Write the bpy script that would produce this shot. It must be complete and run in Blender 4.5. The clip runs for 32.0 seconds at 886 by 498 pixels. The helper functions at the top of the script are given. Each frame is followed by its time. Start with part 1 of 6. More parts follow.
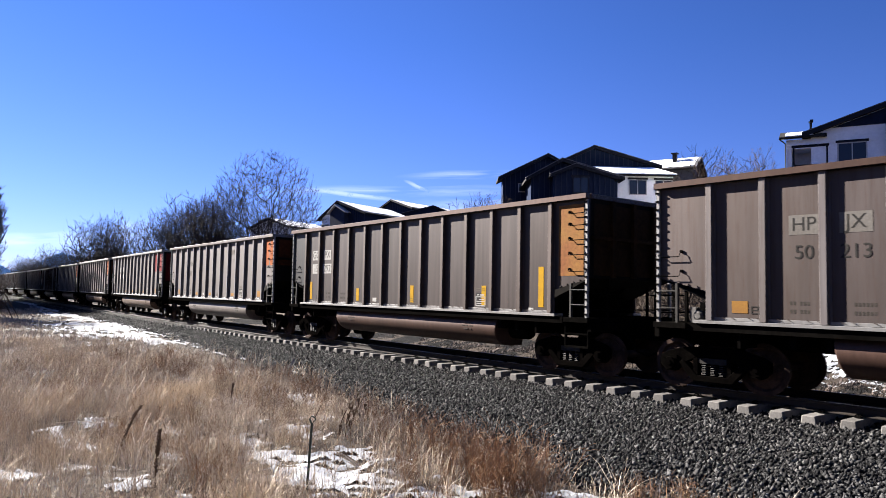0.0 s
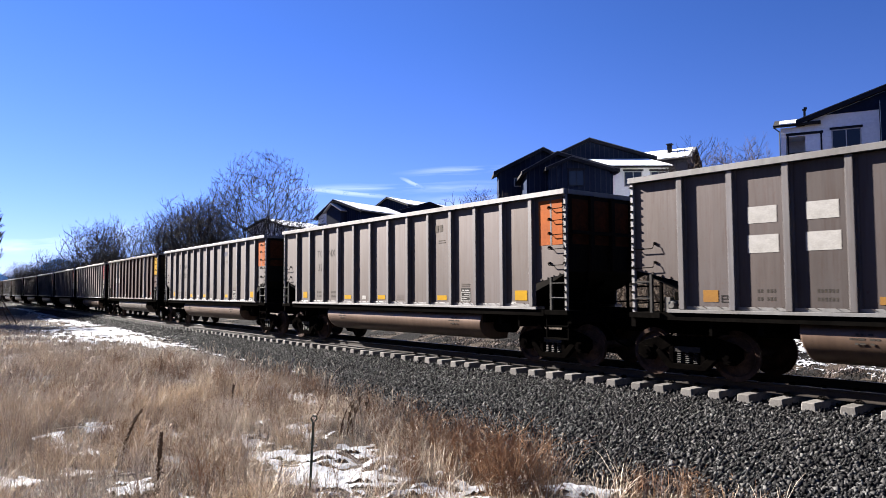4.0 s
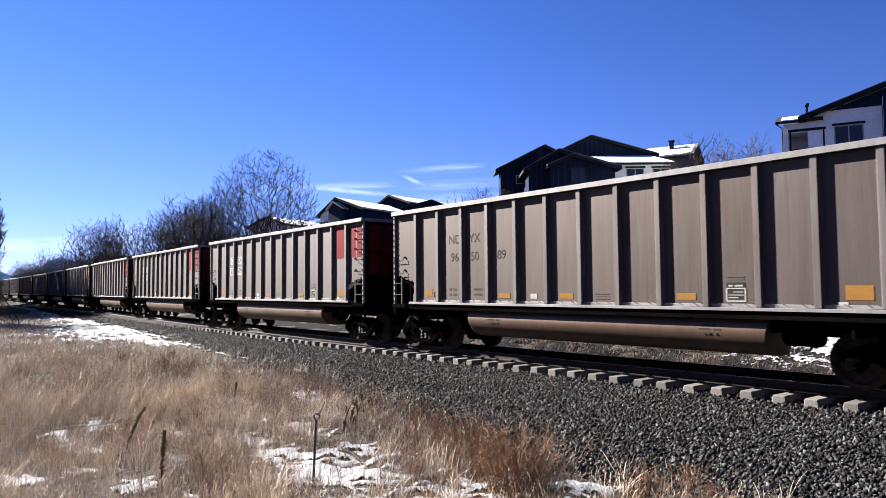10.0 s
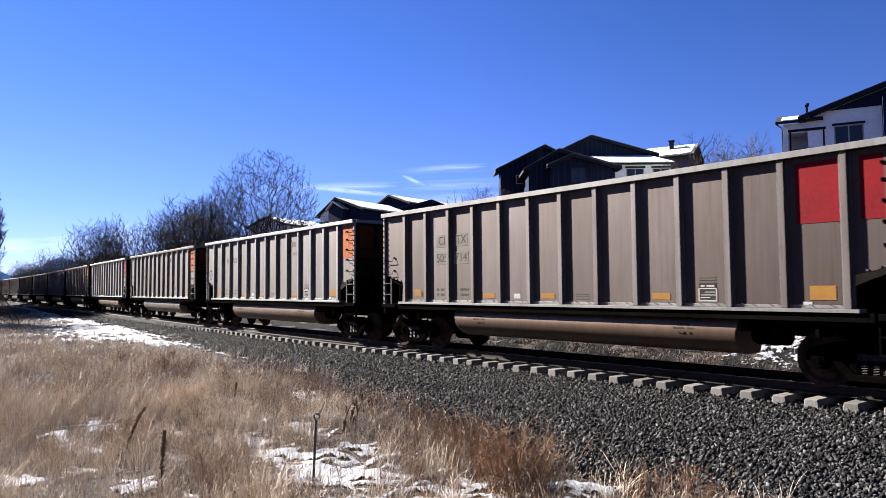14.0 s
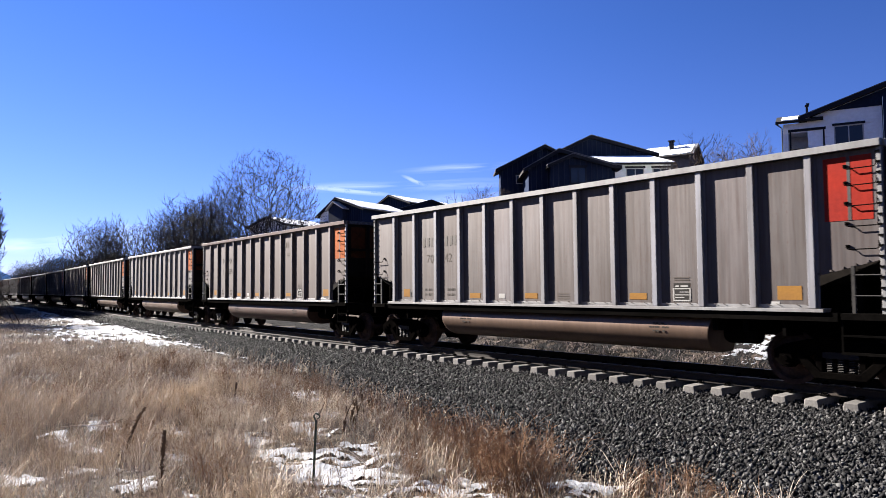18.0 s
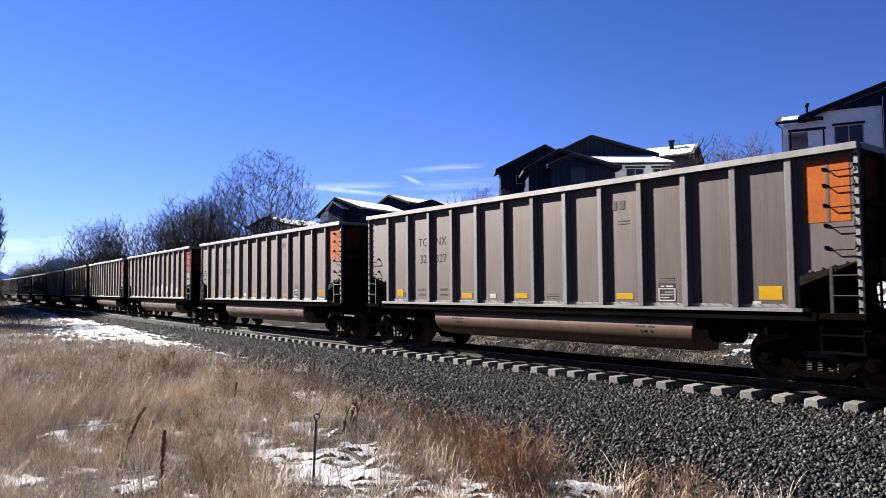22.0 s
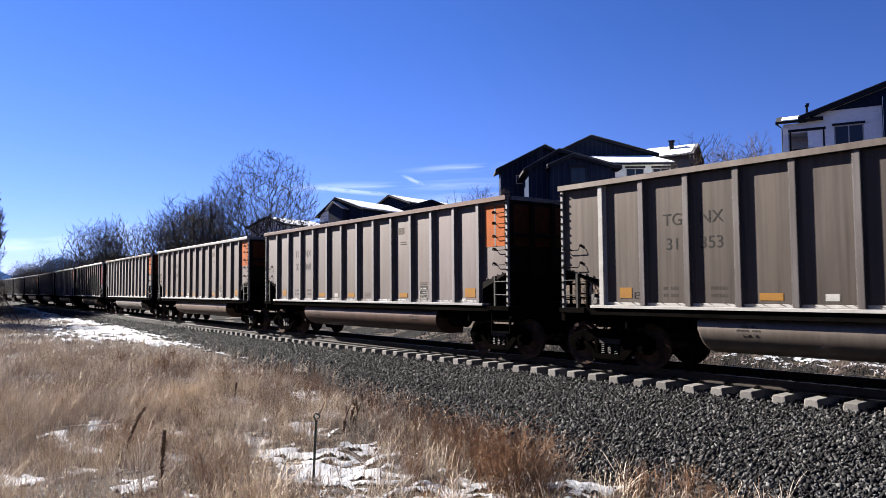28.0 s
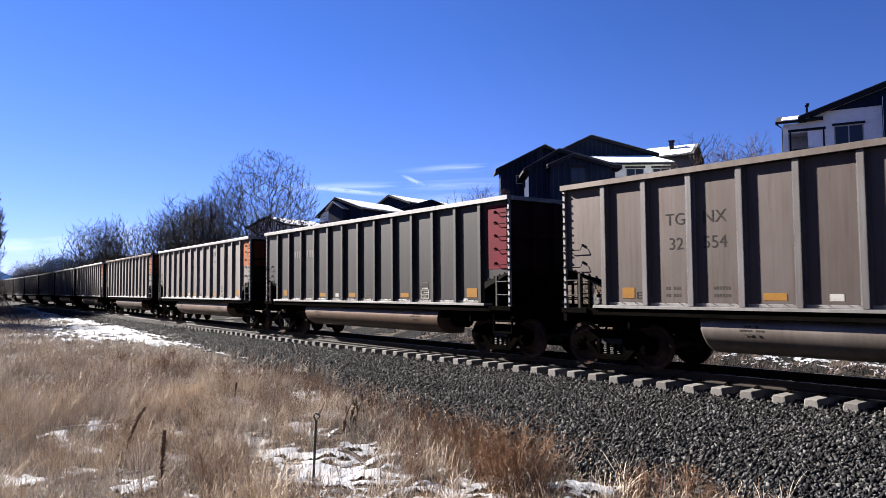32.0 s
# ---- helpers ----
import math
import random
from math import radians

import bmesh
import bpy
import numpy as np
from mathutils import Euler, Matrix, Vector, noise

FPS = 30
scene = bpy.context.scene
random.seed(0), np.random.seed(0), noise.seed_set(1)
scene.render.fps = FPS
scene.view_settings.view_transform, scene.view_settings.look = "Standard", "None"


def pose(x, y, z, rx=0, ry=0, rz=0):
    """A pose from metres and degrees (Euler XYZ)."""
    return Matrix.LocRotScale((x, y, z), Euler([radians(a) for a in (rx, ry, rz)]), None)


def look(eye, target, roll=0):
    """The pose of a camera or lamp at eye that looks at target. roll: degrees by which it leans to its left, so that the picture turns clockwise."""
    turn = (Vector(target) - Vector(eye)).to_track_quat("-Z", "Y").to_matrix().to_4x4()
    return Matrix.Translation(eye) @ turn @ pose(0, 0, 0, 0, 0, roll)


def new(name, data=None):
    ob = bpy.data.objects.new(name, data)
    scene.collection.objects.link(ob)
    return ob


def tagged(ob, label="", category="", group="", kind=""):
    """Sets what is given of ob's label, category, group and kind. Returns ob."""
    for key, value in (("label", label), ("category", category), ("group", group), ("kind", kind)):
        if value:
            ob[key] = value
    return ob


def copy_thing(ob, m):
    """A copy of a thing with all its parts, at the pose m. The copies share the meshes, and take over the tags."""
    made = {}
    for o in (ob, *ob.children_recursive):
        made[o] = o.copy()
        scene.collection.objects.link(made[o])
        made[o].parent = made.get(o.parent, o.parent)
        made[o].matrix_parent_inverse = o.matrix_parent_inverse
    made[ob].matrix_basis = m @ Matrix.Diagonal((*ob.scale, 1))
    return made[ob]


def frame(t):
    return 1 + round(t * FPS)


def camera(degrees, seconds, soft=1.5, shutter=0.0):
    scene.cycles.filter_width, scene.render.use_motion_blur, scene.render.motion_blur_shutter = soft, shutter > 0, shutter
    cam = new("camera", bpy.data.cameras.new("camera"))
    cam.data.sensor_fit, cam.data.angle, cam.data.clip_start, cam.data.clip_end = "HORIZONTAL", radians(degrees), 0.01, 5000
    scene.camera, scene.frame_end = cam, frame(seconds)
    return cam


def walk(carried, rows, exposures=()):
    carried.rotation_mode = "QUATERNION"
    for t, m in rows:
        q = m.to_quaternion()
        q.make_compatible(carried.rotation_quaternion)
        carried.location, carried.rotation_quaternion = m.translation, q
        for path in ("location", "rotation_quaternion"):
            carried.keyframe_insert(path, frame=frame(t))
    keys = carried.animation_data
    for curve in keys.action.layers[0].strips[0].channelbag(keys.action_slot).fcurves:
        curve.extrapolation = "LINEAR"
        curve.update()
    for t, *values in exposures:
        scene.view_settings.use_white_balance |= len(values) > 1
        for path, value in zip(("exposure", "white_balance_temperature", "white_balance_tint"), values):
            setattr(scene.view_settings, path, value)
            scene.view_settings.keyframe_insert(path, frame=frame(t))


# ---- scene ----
cam = camera(63.86, 32.0, 0.6, 0.06)


def aim(yaw, tilt, lean):
    return pose(0.0, -13.929, 1.7395, 90 + tilt, 0, yaw) @ pose(0, 0, 0, 0, 0, lean)


# hand-held for the first seconds, then at rest
PATH = [
    (0.0, aim(49.98, 3.65, 1.11)), (0.5, aim(50.17, 3.67, 1.06)), (1.0, aim(50.10, 3.72, 0.94)),
    (1.5, aim(50.18, 3.57, 1.04)), (2.0, aim(49.88, 3.60, 1.21)), (2.5, aim(49.69, 3.46, 0.26)),
    (3.0, aim(49.87, 3.35, -0.03)), (3.5, aim(49.70, 3.36, -0.27)), (5.5, aim(50.04, 3.26, -0.34)),
    (6.0, aim(49.95, 3.24, -0.50)), (6.5, aim(49.92, 3.22, -0.43)), (7.0, aim(49.95, 3.17, -0.38)),
    (7.5, aim(49.98, 3.16, -0.46)), (8.0, aim(49.919, 3.159, -0.46)), (32.0, aim(49.919, 3.159, -0.46)),
]
walk(cam, PATH, [(0.0, 2.69), (7.0, 2.73), (12.0, 2.69), (18.0, 2.64), (23.0, 2.60), (32.0, 2.60)])

# ---------------------------------------------------------------- light
SUN_AZ, SUN_EL = radians(109), radians(28)      # azimuth measured to the left of +y
to_sun = Vector((-math.sin(SUN_AZ) * math.cos(SUN_EL), math.cos(SUN_AZ) * math.cos(SUN_EL), math.sin(SUN_EL)))
world = bpy.data.worlds.new("world")
scene.world = world
world.use_nodes = True
wn = world.node_tree.nodes
sky = wn.new("ShaderNodeTexSky")
sky.sky_type, sky.sun_disc = "NISHITA", False
sky.sun_elevation = SUN_EL
sky.sun_rotation = math.atan2(to_sun.x, to_sun.y)
sky.altitude, sky.air_density, sky.dust_density, sky.ozone_density = 1900, 1.0, 0.2, 4.0
deep = wn.new("ShaderNodeMix")          # thin dry mountain air: a deeper blue
deep.data_type, deep.blend_type = "RGBA", "MULTIPLY"
deep.inputs[0].default_value = 1.0
high = wn.new("ShaderNodeSeparateXYZ")
world.node_tree.links.new(wn.new("ShaderNodeTexCoord").outputs["Generated"], high.inputs[0])
haze = wn.new("ShaderNodeValToRGB")      # a little milkier towards the horizon
haze.color_ramp.elements[0].position, haze.color_ramp.elements[0].color = 0.0, (0.345, 0.34, 0.60, 1)
haze.color_ramp.elements[1].position, haze.color_ramp.elements[1].color = 0.34, (0.235, 0.328, 0.60, 1)
world.node_tree.links.new(high.outputs["Z"], haze.inputs[0])
away = wn.new("ShaderNodeMapRange")      # deeper again away from the sun
away.inputs["From Min"].default_value, away.inputs["From Max"].default_value = -0.72, -0.25
away.inputs["To Min"].default_value, away.inputs["To Max"].default_value = 1.0, 0.80
world.node_tree.links.new(high.outputs["X"], away.inputs["Value"])
fade = wn.new("ShaderNodeVectorMath")
fade.operation = "SCALE"
world.node_tree.links.new(haze.outputs[0], fade.inputs[0])
world.node_tree.links.new(away.outputs[0], fade.inputs["Scale"])
world.node_tree.links.new(fade.outputs[0], deep.inputs[7])
wn["Background"].inputs["Strength"].default_value = 0.05
world.node_tree.links.new(sky.outputs[0], deep.inputs[6])
world.node_tree.links.new(deep.outputs[2], wn["Background"].inputs["Color"])
sun = new("sun", bpy.data.lights.new("sun", "SUN"))
sun.data.energy, sun.data.angle, sun.data.color = 5.0, radians(0.53), (1.0, 0.94, 0.88)
sun.matrix_world = look(to_sun * 50, (0, 0, 0))


# ---------------------------------------------------------------- materials
def ramp(nt, fac, stops):
    r = nt.nodes.new("ShaderNodeValToRGB")
    while len(r.color_ramp.elements) < len(stops):
        r.color_ramp.elements.new(0.5)
    for e, (at, col) in zip(r.color_ramp.elements, stops):
        e.position, e.color = at, (*col, 1)
    nt.links.new(fac, r.inputs[0])
    return r.outputs[0]


def noise_tex(nt, vec, scale, detail=4.0, rough=0.6):
    n = nt.nodes.new("ShaderNodeTexNoise")
    n.inputs["Scale"].default_value, n.inputs["Detail"].default_value = scale, detail
    n.inputs["Roughness"].default_value = rough
    if vec is not None:
        nt.links.new(vec, n.inputs["Vector"])
    return n.outputs["Fac"]


def scaled(nt, vec, xyz):
    m = nt.nodes.new("ShaderNodeMapping")
    m.inputs["Scale"].default_value = xyz
    nt.links.new(vec, m.inputs["Vector"])
    return m.outputs[0]


def mix(nt, fac, a, b, how="MIX"):
    m = nt.nodes.new("ShaderNodeMix")
    m.data_type, m.blend_type = "RGBA", how
    for socket, v in ((m.inputs[0], fac), (m.inputs[6], a), (m.inputs[7], b)):
        if isinstance(v, (int, float)):
            socket.default_value = v
        elif isinstance(v, tuple):
            socket.default_value = (*v, 1)
        else:
            nt.links.new(v, socket)
    return m.outputs[2]


def base(name, rough=0.8, metal=0.0, spec=0.4):
    m = bpy.data.materials.new(name)
    m.use_nodes = True
    nt = m.node_tree
    b = nt.nodes["Principled BSDF"]
    b.inputs["Roughness"].default_value, b.inputs["Metallic"].default_value = rough, metal
    b.inputs["Specular IOR Level"].default_value = spec
    co = nt.nodes.new("ShaderNodeTexCoord").outputs["Object"]
    return m, nt, b, co


def bump(nt, b, height, strength, dist=0.01):
    n = nt.nodes.new("ShaderNodeBump")
    n.inputs["Strength"].default_value, n.inputs["Distance"].default_value = strength, dist
    nt.links.new(height, n.inputs["Height"])
    nt.links.new(n.outputs[0], b.inputs["Normal"])


def mottled(name, a, b_, scale, rough=0.8, metal=0.0, fine=0.3, relief=0.3, dist=0.01, vary=0.0, spec=0.15):
    """Two colours in large patches, finer grain over them, slight relief."""
    m, nt, b, co = base(name, rough, metal, spec)
    big = noise_tex(nt, co, scale)
    col = ramp(nt, big, [(0.35, a), (0.65, b_)])
    small = noise_tex(nt, co, scale * 9, 5)
    g = ramp(nt, small, [(0.3, (1 - fine,) * 3), (0.7, (1 + fine * 0.3,) * 3)])
    col = mix(nt, 1.0, col, g, "MULTIPLY")
    if vary:
        oi = nt.nodes.new("ShaderNodeObjectInfo").outputs["Random"]
        col = mix(nt, 1.0, col, ramp(nt, oi, [(0.0, (1 - vary,) * 3), (1.0, (1 + vary * 0.4,) * 3)]), "MULTIPLY")
    nt.links.new(col, b.inputs["Base Color"])
    if relief:
        bump(nt, b, small, relief, dist)
    return m


def car_paint(name, clean, dust, streak=0.35, metal=0.0, rough=0.6, gloss=0.15, rusty=0.0):
    """Weathered car side: dusty film, vertical run-off streaks, rust specks, dirt thrown up from below."""
    m, nt, b, co = base(name, rough, metal, gloss)
    # no two pieces share the same stains
    where = nt.nodes.new("ShaderNodeVectorMath")
    where.operation = "ADD"
    nt.links.new(co, where.inputs[0])
    apart = nt.nodes.new("ShaderNodeVectorMath")
    apart.operation = "SCALE"
    apart.inputs[0].default_value = (37.0, 11.0, 23.0)
    nt.links.new(nt.nodes.new("ShaderNodeObjectInfo").outputs["Random"], apart.inputs["Scale"])
    nt.links.new(apart.outputs[0], where.inputs[1])
    co = where.outputs[0]
    film = noise_tex(nt, scaled(nt, co, (0.6, 0.6, 0.25)), 1.6, 5)
    col = mix(nt, ramp(nt, film, [(0.3, (0, 0, 0)), (0.7, (1, 1, 1))]), clean, dust)
    runs = noise_tex(nt, scaled(nt, co, (9, 9, 0.25)), 1.0, 5, 0.65)
    col = mix(nt, 1.0, col, ramp(nt, runs, [(0.3, (1 - streak,) * 3), (0.62, (1.05,) * 3)]), "MULTIPLY")
    specks = noise_tex(nt, scaled(nt, co, (6, 6, 3)), 4.0, 6, 0.7)
    col = mix(nt, ramp(nt, specks, [(0.60, (0, 0, 0)), (0.74, (0.75, 0.75, 0.75))]), col, (0.062, 0.034, 0.026))
    oi = nt.nodes.new("ShaderNodeObjectInfo").outputs["Random"]
    if rusty:                            # brown runs down the length of the piece
        run_off = noise_tex(nt, scaled(nt, co, (14, 14, 0.7)), 1.3, 6, 0.7)
        col = mix(nt, ramp(nt, run_off, [(0.50, (0, 0, 0)), (0.70, (rusty,) * 3)]), col, (0.040, 0.023, 0.018))
    col = mix(nt, 1.0, col, ramp(nt, oi, [(0.0, (0.84, 0.83, 0.81)), (0.5, (1.0, 0.99, 0.97)), (1.0, (1.10, 1.10, 1.12))]), "MULTIPLY")
    nt.links.new(col, b.inputs["Base Color"])
    bump(nt, b, film, 0.25, 0.02)
    return m


PAINT = {
    "tan": car_paint("dusty_aluminium", (0.0710, 0.0626, 0.0619), (0.0580, 0.0485, 0.0451), 0.11, 0.90, 0.60, 0.05, 0.4),
    "warm": car_paint("tan_aluminium", (0.0661, 0.0558, 0.0532), (0.0528, 0.0424, 0.0385), 0.11, 0.90, 0.60, 0.05, 0.4),
    "pale": car_paint("pale_aluminium", (0.0918, 0.0841, 0.0840), (0.0678, 0.0582, 0.0545), 0.35, 0.90, 0.60, 0.05, 0.4),
    "dull": car_paint("soot_stained_aluminium", (0.0672, 0.0574, 0.0513), (0.0523, 0.0430, 0.0375), 0.35, 0.65, 0.52, 0.15),
    "brown": car_paint("brown_paint", (0.0263, 0.0090, 0.0068), (0.0367, 0.0139, 0.0106), 0.4, 0.2, 0.5),
    "olive": car_paint("old_brown_aluminium", (0.0460, 0.0374, 0.0348), (0.0352, 0.0269, 0.0242), 0.4, 0.5, 0.46),
    "grey": car_paint("dark_grey_paint", (0.0122, 0.0114, 0.0122), (0.0186, 0.0167, 0.0168), 0.4, 0.3, 0.5),
}
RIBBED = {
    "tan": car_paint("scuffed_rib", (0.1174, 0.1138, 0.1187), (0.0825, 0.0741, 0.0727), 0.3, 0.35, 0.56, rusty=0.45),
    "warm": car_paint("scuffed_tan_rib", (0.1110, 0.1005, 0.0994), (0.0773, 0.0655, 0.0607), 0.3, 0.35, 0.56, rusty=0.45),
    "pale": car_paint("bright_rib", (0.1649, 0.1654, 0.1779), (0.1047, 0.0966, 0.0964), 0.4, 0.4, 0.54),
    "dull": car_paint("stained_rib", (0.0952, 0.0887, 0.0890), (0.0603, 0.0517, 0.0482), 0.4, 0.35, 0.56, rusty=0.45),
    "brown": car_paint("brown_rib", (0.0200, 0.0088, 0.0074), (0.0262, 0.0127, 0.0102), 0.3, 0.2, 0.55),
    "olive": car_paint("old_brown_rib", (0.0614, 0.0483, 0.0427), (0.0416, 0.0299, 0.0247), 0.3, 0.35, 0.55, rusty=0.45),
    "grey": car_paint("dark_grey_rib", (0.0260, 0.0246, 0.0264), (0.0343, 0.0315, 0.0309), 0.3, 0.3, 0.55),
}
COLOUR = {
    "orange": mottled("orange_paint", (0.2434, 0.0608, 0.0103), (0.1966, 0.0515, 0.0122), 1.5, 0.6, fine=0.2, relief=0.05, spec=0.04),
    "red": mottled("red_paint", (0.1334, 0.0062, 0.0090), (0.1067, 0.0067, 0.0095), 1.5, 0.6, fine=0.2, relief=0.05, spec=0.04),
    "scarlet": mottled("scarlet_paint", (0.2045, 0.0158, 0.0084), (0.1645, 0.0148, 0.0098), 1.5, 0.6, fine=0.2, relief=0.05, spec=0.04),
    "crimson": mottled("crimson_paint", (0.0889, 0.0059, 0.0123), (0.0667, 0.0059, 0.0112), 1.5, 0.6, fine=0.3, relief=0.05, spec=0.04),
    "amber": mottled("amber_paint", (0.1685, 0.0842, 0.0211), (0.1404, 0.0538, 0.0187), 1.5, 0.6, fine=0.3, relief=0.05, spec=0.04),
    "yellow": mottled("yellow_strip", (0.2784, 0.1584, 0.0058), (0.2400, 0.1344, 0.0096), 4, 0.5, fine=0.15, relief=0.0, spec=0.04),
    "rust_orange": mottled("faded_orange_strip", (0.1836, 0.0927, 0.0216), (0.1566, 0.0788, 0.0234), 4, 0.6, fine=0.2, relief=0.0, spec=0.04),
    "white": mottled("white_stencil", (0.2790, 0.2700, 0.2565), (0.2250, 0.2160, 0.2025), 6, 0.6, fine=0.25, relief=0.0, spec=0.04),
    "ink": mottled("black_stencil", (0.0168, 0.0160, 0.0151), (0.0273, 0.0252, 0.0231), 6, 0.7, fine=0.2, relief=0.0, spec=0.04),
    "chalk": mottled("faded_white_box", (0.115, 0.107, 0.098), (0.098, 0.088, 0.078), 3, 0.6, fine=0.25, relief=0.0, spec=0.04),
    "pale_spray": mottled("grey_white_spray", (0.20, 0.20, 0.21), (0.13, 0.125, 0.125), 5, 0.6, fine=0.3, relief=0.0, spec=0.04),
    "blue": mottled("blue_stencil", (0.0420, 0.0483, 0.0840), (0.0630, 0.0630, 0.0798), 6, 0.7, fine=0.2, relief=0.0, spec=0.04),
    "dim_ink": mottled("rubbed_stencil", (0.026, 0.023, 0.020), (0.042, 0.036, 0.031), 9, 0.7, fine=0.3, relief=0.0, spec=0.04),
    "faint": mottled("faded_stencil", (0.0608, 0.0518, 0.0450), (0.0720, 0.0608, 0.0518), 6, 0.7, fine=0.2, relief=0.0, spec=0.04),
    "spray": mottled("blue_spray_paint", (0.0420, 0.0672, 0.1764), (0.0672, 0.0840, 0.1680), 6, 0.6, fine=0.2, relief=0.0, spec=0.04),
}
# end paint: shaded copies of COLOUR, darkened for ends turned from the sun
SHADED = {
    "orange": mottled("shaded_orange_end", (0.060, 0.017, 0.005), (0.028, 0.010, 0.005), 1.2, 0.8, fine=0.4, relief=0.05, spec=0.03),
    "scarlet": mottled("shaded_scarlet_end", (0.052, 0.006, 0.005), (0.024, 0.005, 0.004), 1.2, 0.8, fine=0.4, relief=0.05, spec=0.03),
    "red": mottled("shaded_red_end", (0.062, 0.005, 0.007), (0.034, 0.004, 0.006), 1.2, 0.8, fine=0.4, relief=0.05, spec=0.03),
    "crimson": mottled("shaded_crimson_end", (0.016, 0.005, 0.006), (0.010, 0.004, 0.005), 1.2, 0.8, fine=0.4, relief=0.05, spec=0.03),
    "amber": mottled("shaded_amber_end", (0.034, 0.016, 0.006), (0.018, 0.010, 0.005), 1.2, 0.8, fine=0.4, relief=0.05, spec=0.03),
    "yellow": mottled("shaded_yellow_end", (0.024, 0.015, 0.006), (0.012, 0.009, 0.005), 1.2, 0.8, fine=0.4, relief=0.05, spec=0.03),
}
# car ends and liner: the near-black base colour carries their shade
SHADE_BLACK = mottled("shade_black_sheet", (0.0048, 0.0042, 0.0036), (0.0090, 0.0072, 0.0060), 0.8, 0.85, 0.0, 0.4, 0.1, spec=0.03)
# black steel whose base colour is lowered further for underframe shade
STEEL = mottled("shade_black_steel", (0.0024, 0.0022, 0.0020), (0.0045, 0.0040, 0.0036), 1.5, 0.85, 0.0, 0.4, 0.2, spec=0.0)
VALVE = mottled("pale_grey_casting", (0.11, 0.105, 0.10), (0.06, 0.056, 0.052), 4.0, 0.7, 0.0, 0.4, 0.2)
DIMSTEEL = mottled("dusty_dark_steel", (0.026, 0.024, 0.022), (0.014, 0.0125, 0.0115), 2.0, 0.75, 0.0, 0.4, 0.2)
# truck castings take the shade below the sill as near-black colour
IRON = mottled("shade_black_cast_steel", (0.0026, 0.0022, 0.0019), (0.0012, 0.0010, 0.0010), 3, 0.9, 0.0, 0.4, 0.3, spec=0.0)
# springs left lighter than the castings, for the sun that reaches them
SPRING = mottled("lit_spring_steel", (0.0200, 0.0170, 0.0150), (0.0120, 0.0100, 0.0090), 3, 0.7, 0.0, 0.3, 0.1)
TUB = car_paint("brown_belly_steel", (0.1090, 0.0740, 0.0560), (0.0820, 0.0540, 0.0400), 0.15, 0.5, 0.46)
TUBS = {
    "tan": TUB,
    "rust": car_paint("rusty_belly_steel", (0.058, 0.033, 0.025), (0.040, 0.023, 0.018), 0.25, 0.4, 0.5),
    "grey": car_paint("grey_belly_steel", (0.112, 0.096, 0.085), (0.084, 0.069, 0.060), 0.2, 0.5, 0.46),
}
WHEEL = mottled("brown_wheel_steel", (0.058, 0.036, 0.028), (0.022, 0.0145, 0.012), 3, 0.7, 0.0, 0.4, 0.2, spec=0.03)
CHORD = car_paint("worn_bright_rim", (0.1800, 0.1805, 0.1827), (0.1344, 0.1273, 0.1244), 0.2, 0.4, 0.5, rusty=0.12)
RAIL = mottled("rail_steel", (0.0210, 0.0160, 0.0130), (0.0147, 0.0118, 0.0101), 2, 0.8, 0.0, 0.3, 0.2)
RAILHEAD = mottled("polished_rail", (0.1260, 0.1218, 0.1176), (0.1050, 0.1008, 0.0966), 3, 0.4, 0.9, 0.1, 0.0)
CONCRETE = mottled("concrete", (0.1339, 0.1252, 0.1166), (0.1015, 0.0950, 0.0885), 3, 0.85, 0.0, 0.3, 0.4, 0.01, 0.25)
# base colour held well below real snow, so direct sun does not clip
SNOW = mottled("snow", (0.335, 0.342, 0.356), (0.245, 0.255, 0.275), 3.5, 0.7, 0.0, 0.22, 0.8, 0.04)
DIRT = mottled("dry_soil", (0.0588, 0.0441, 0.0315), (0.0315, 0.0235, 0.0176), 0.5, 0.95, 0.0, 0.5, 0.8, 0.05)
BARK = mottled("bare_bark", (0.0560, 0.0476, 0.0420), (0.0385, 0.0329, 0.0294), 1.0, 0.9, 0.0, 0.3, 0.0)
TWIG = mottled("brown_twigs", (0.0644, 0.0448, 0.0322), (0.0392, 0.0280, 0.0210), 1.0, 0.9, 0.0, 0.3, 0.0)


def island(name, cols, rough=0.85, spec=0.3, patch=0.0):
    """Colour picked piece by piece."""
    m, nt, b, co = base(name, rough, 0.0, spec)
    r = nt.nodes.new("ShaderNodeNewGeometry").outputs["Random Per Island"]
    n = len(cols)
    col = ramp(nt, r, [((i + 0.5) / n, c) for i, c in enumerate(cols)])
    if patch:
        col = mix(nt, 1.0, col, ramp(nt, noise_tex(nt, co, patch, 3), [(0.32, (0.58, 0.56, 0.55)), (0.68, (1.20, 1.18, 1.14))]), "MULTIPLY")
        col = mix(nt, 1.0, col, ramp(nt, noise_tex(nt, co, patch * .38, 2), [(0.36, (1.03, 0.985, 0.93)), (0.62, (0.98, 1.0, 1.05))]), "MULTIPLY")
    nt.links.new(col, b.inputs["Base Color"])
    return m


STONE = island("ballast_stone", [(0.0035, 0.0035, 0.0040), (0.0140, 0.0138, 0.0138), (0.0058, 0.0058, 0.0063), (0.0880, 0.0860, 0.0840), (0.0065, 0.0065, 0.0068), (0.0270, 0.0266, 0.0266)], 0.8, 0.06)
STRAW = island("dry_straw", [(0.4070, 0.3380, 0.2547), (0.3190, 0.2561, 0.1923), (0.4730, 0.4061, 0.3197), (0.3520, 0.2769, 0.2027), (0.2530, 0.2076, 0.1663)], 0.8, 0.05, 0.9)
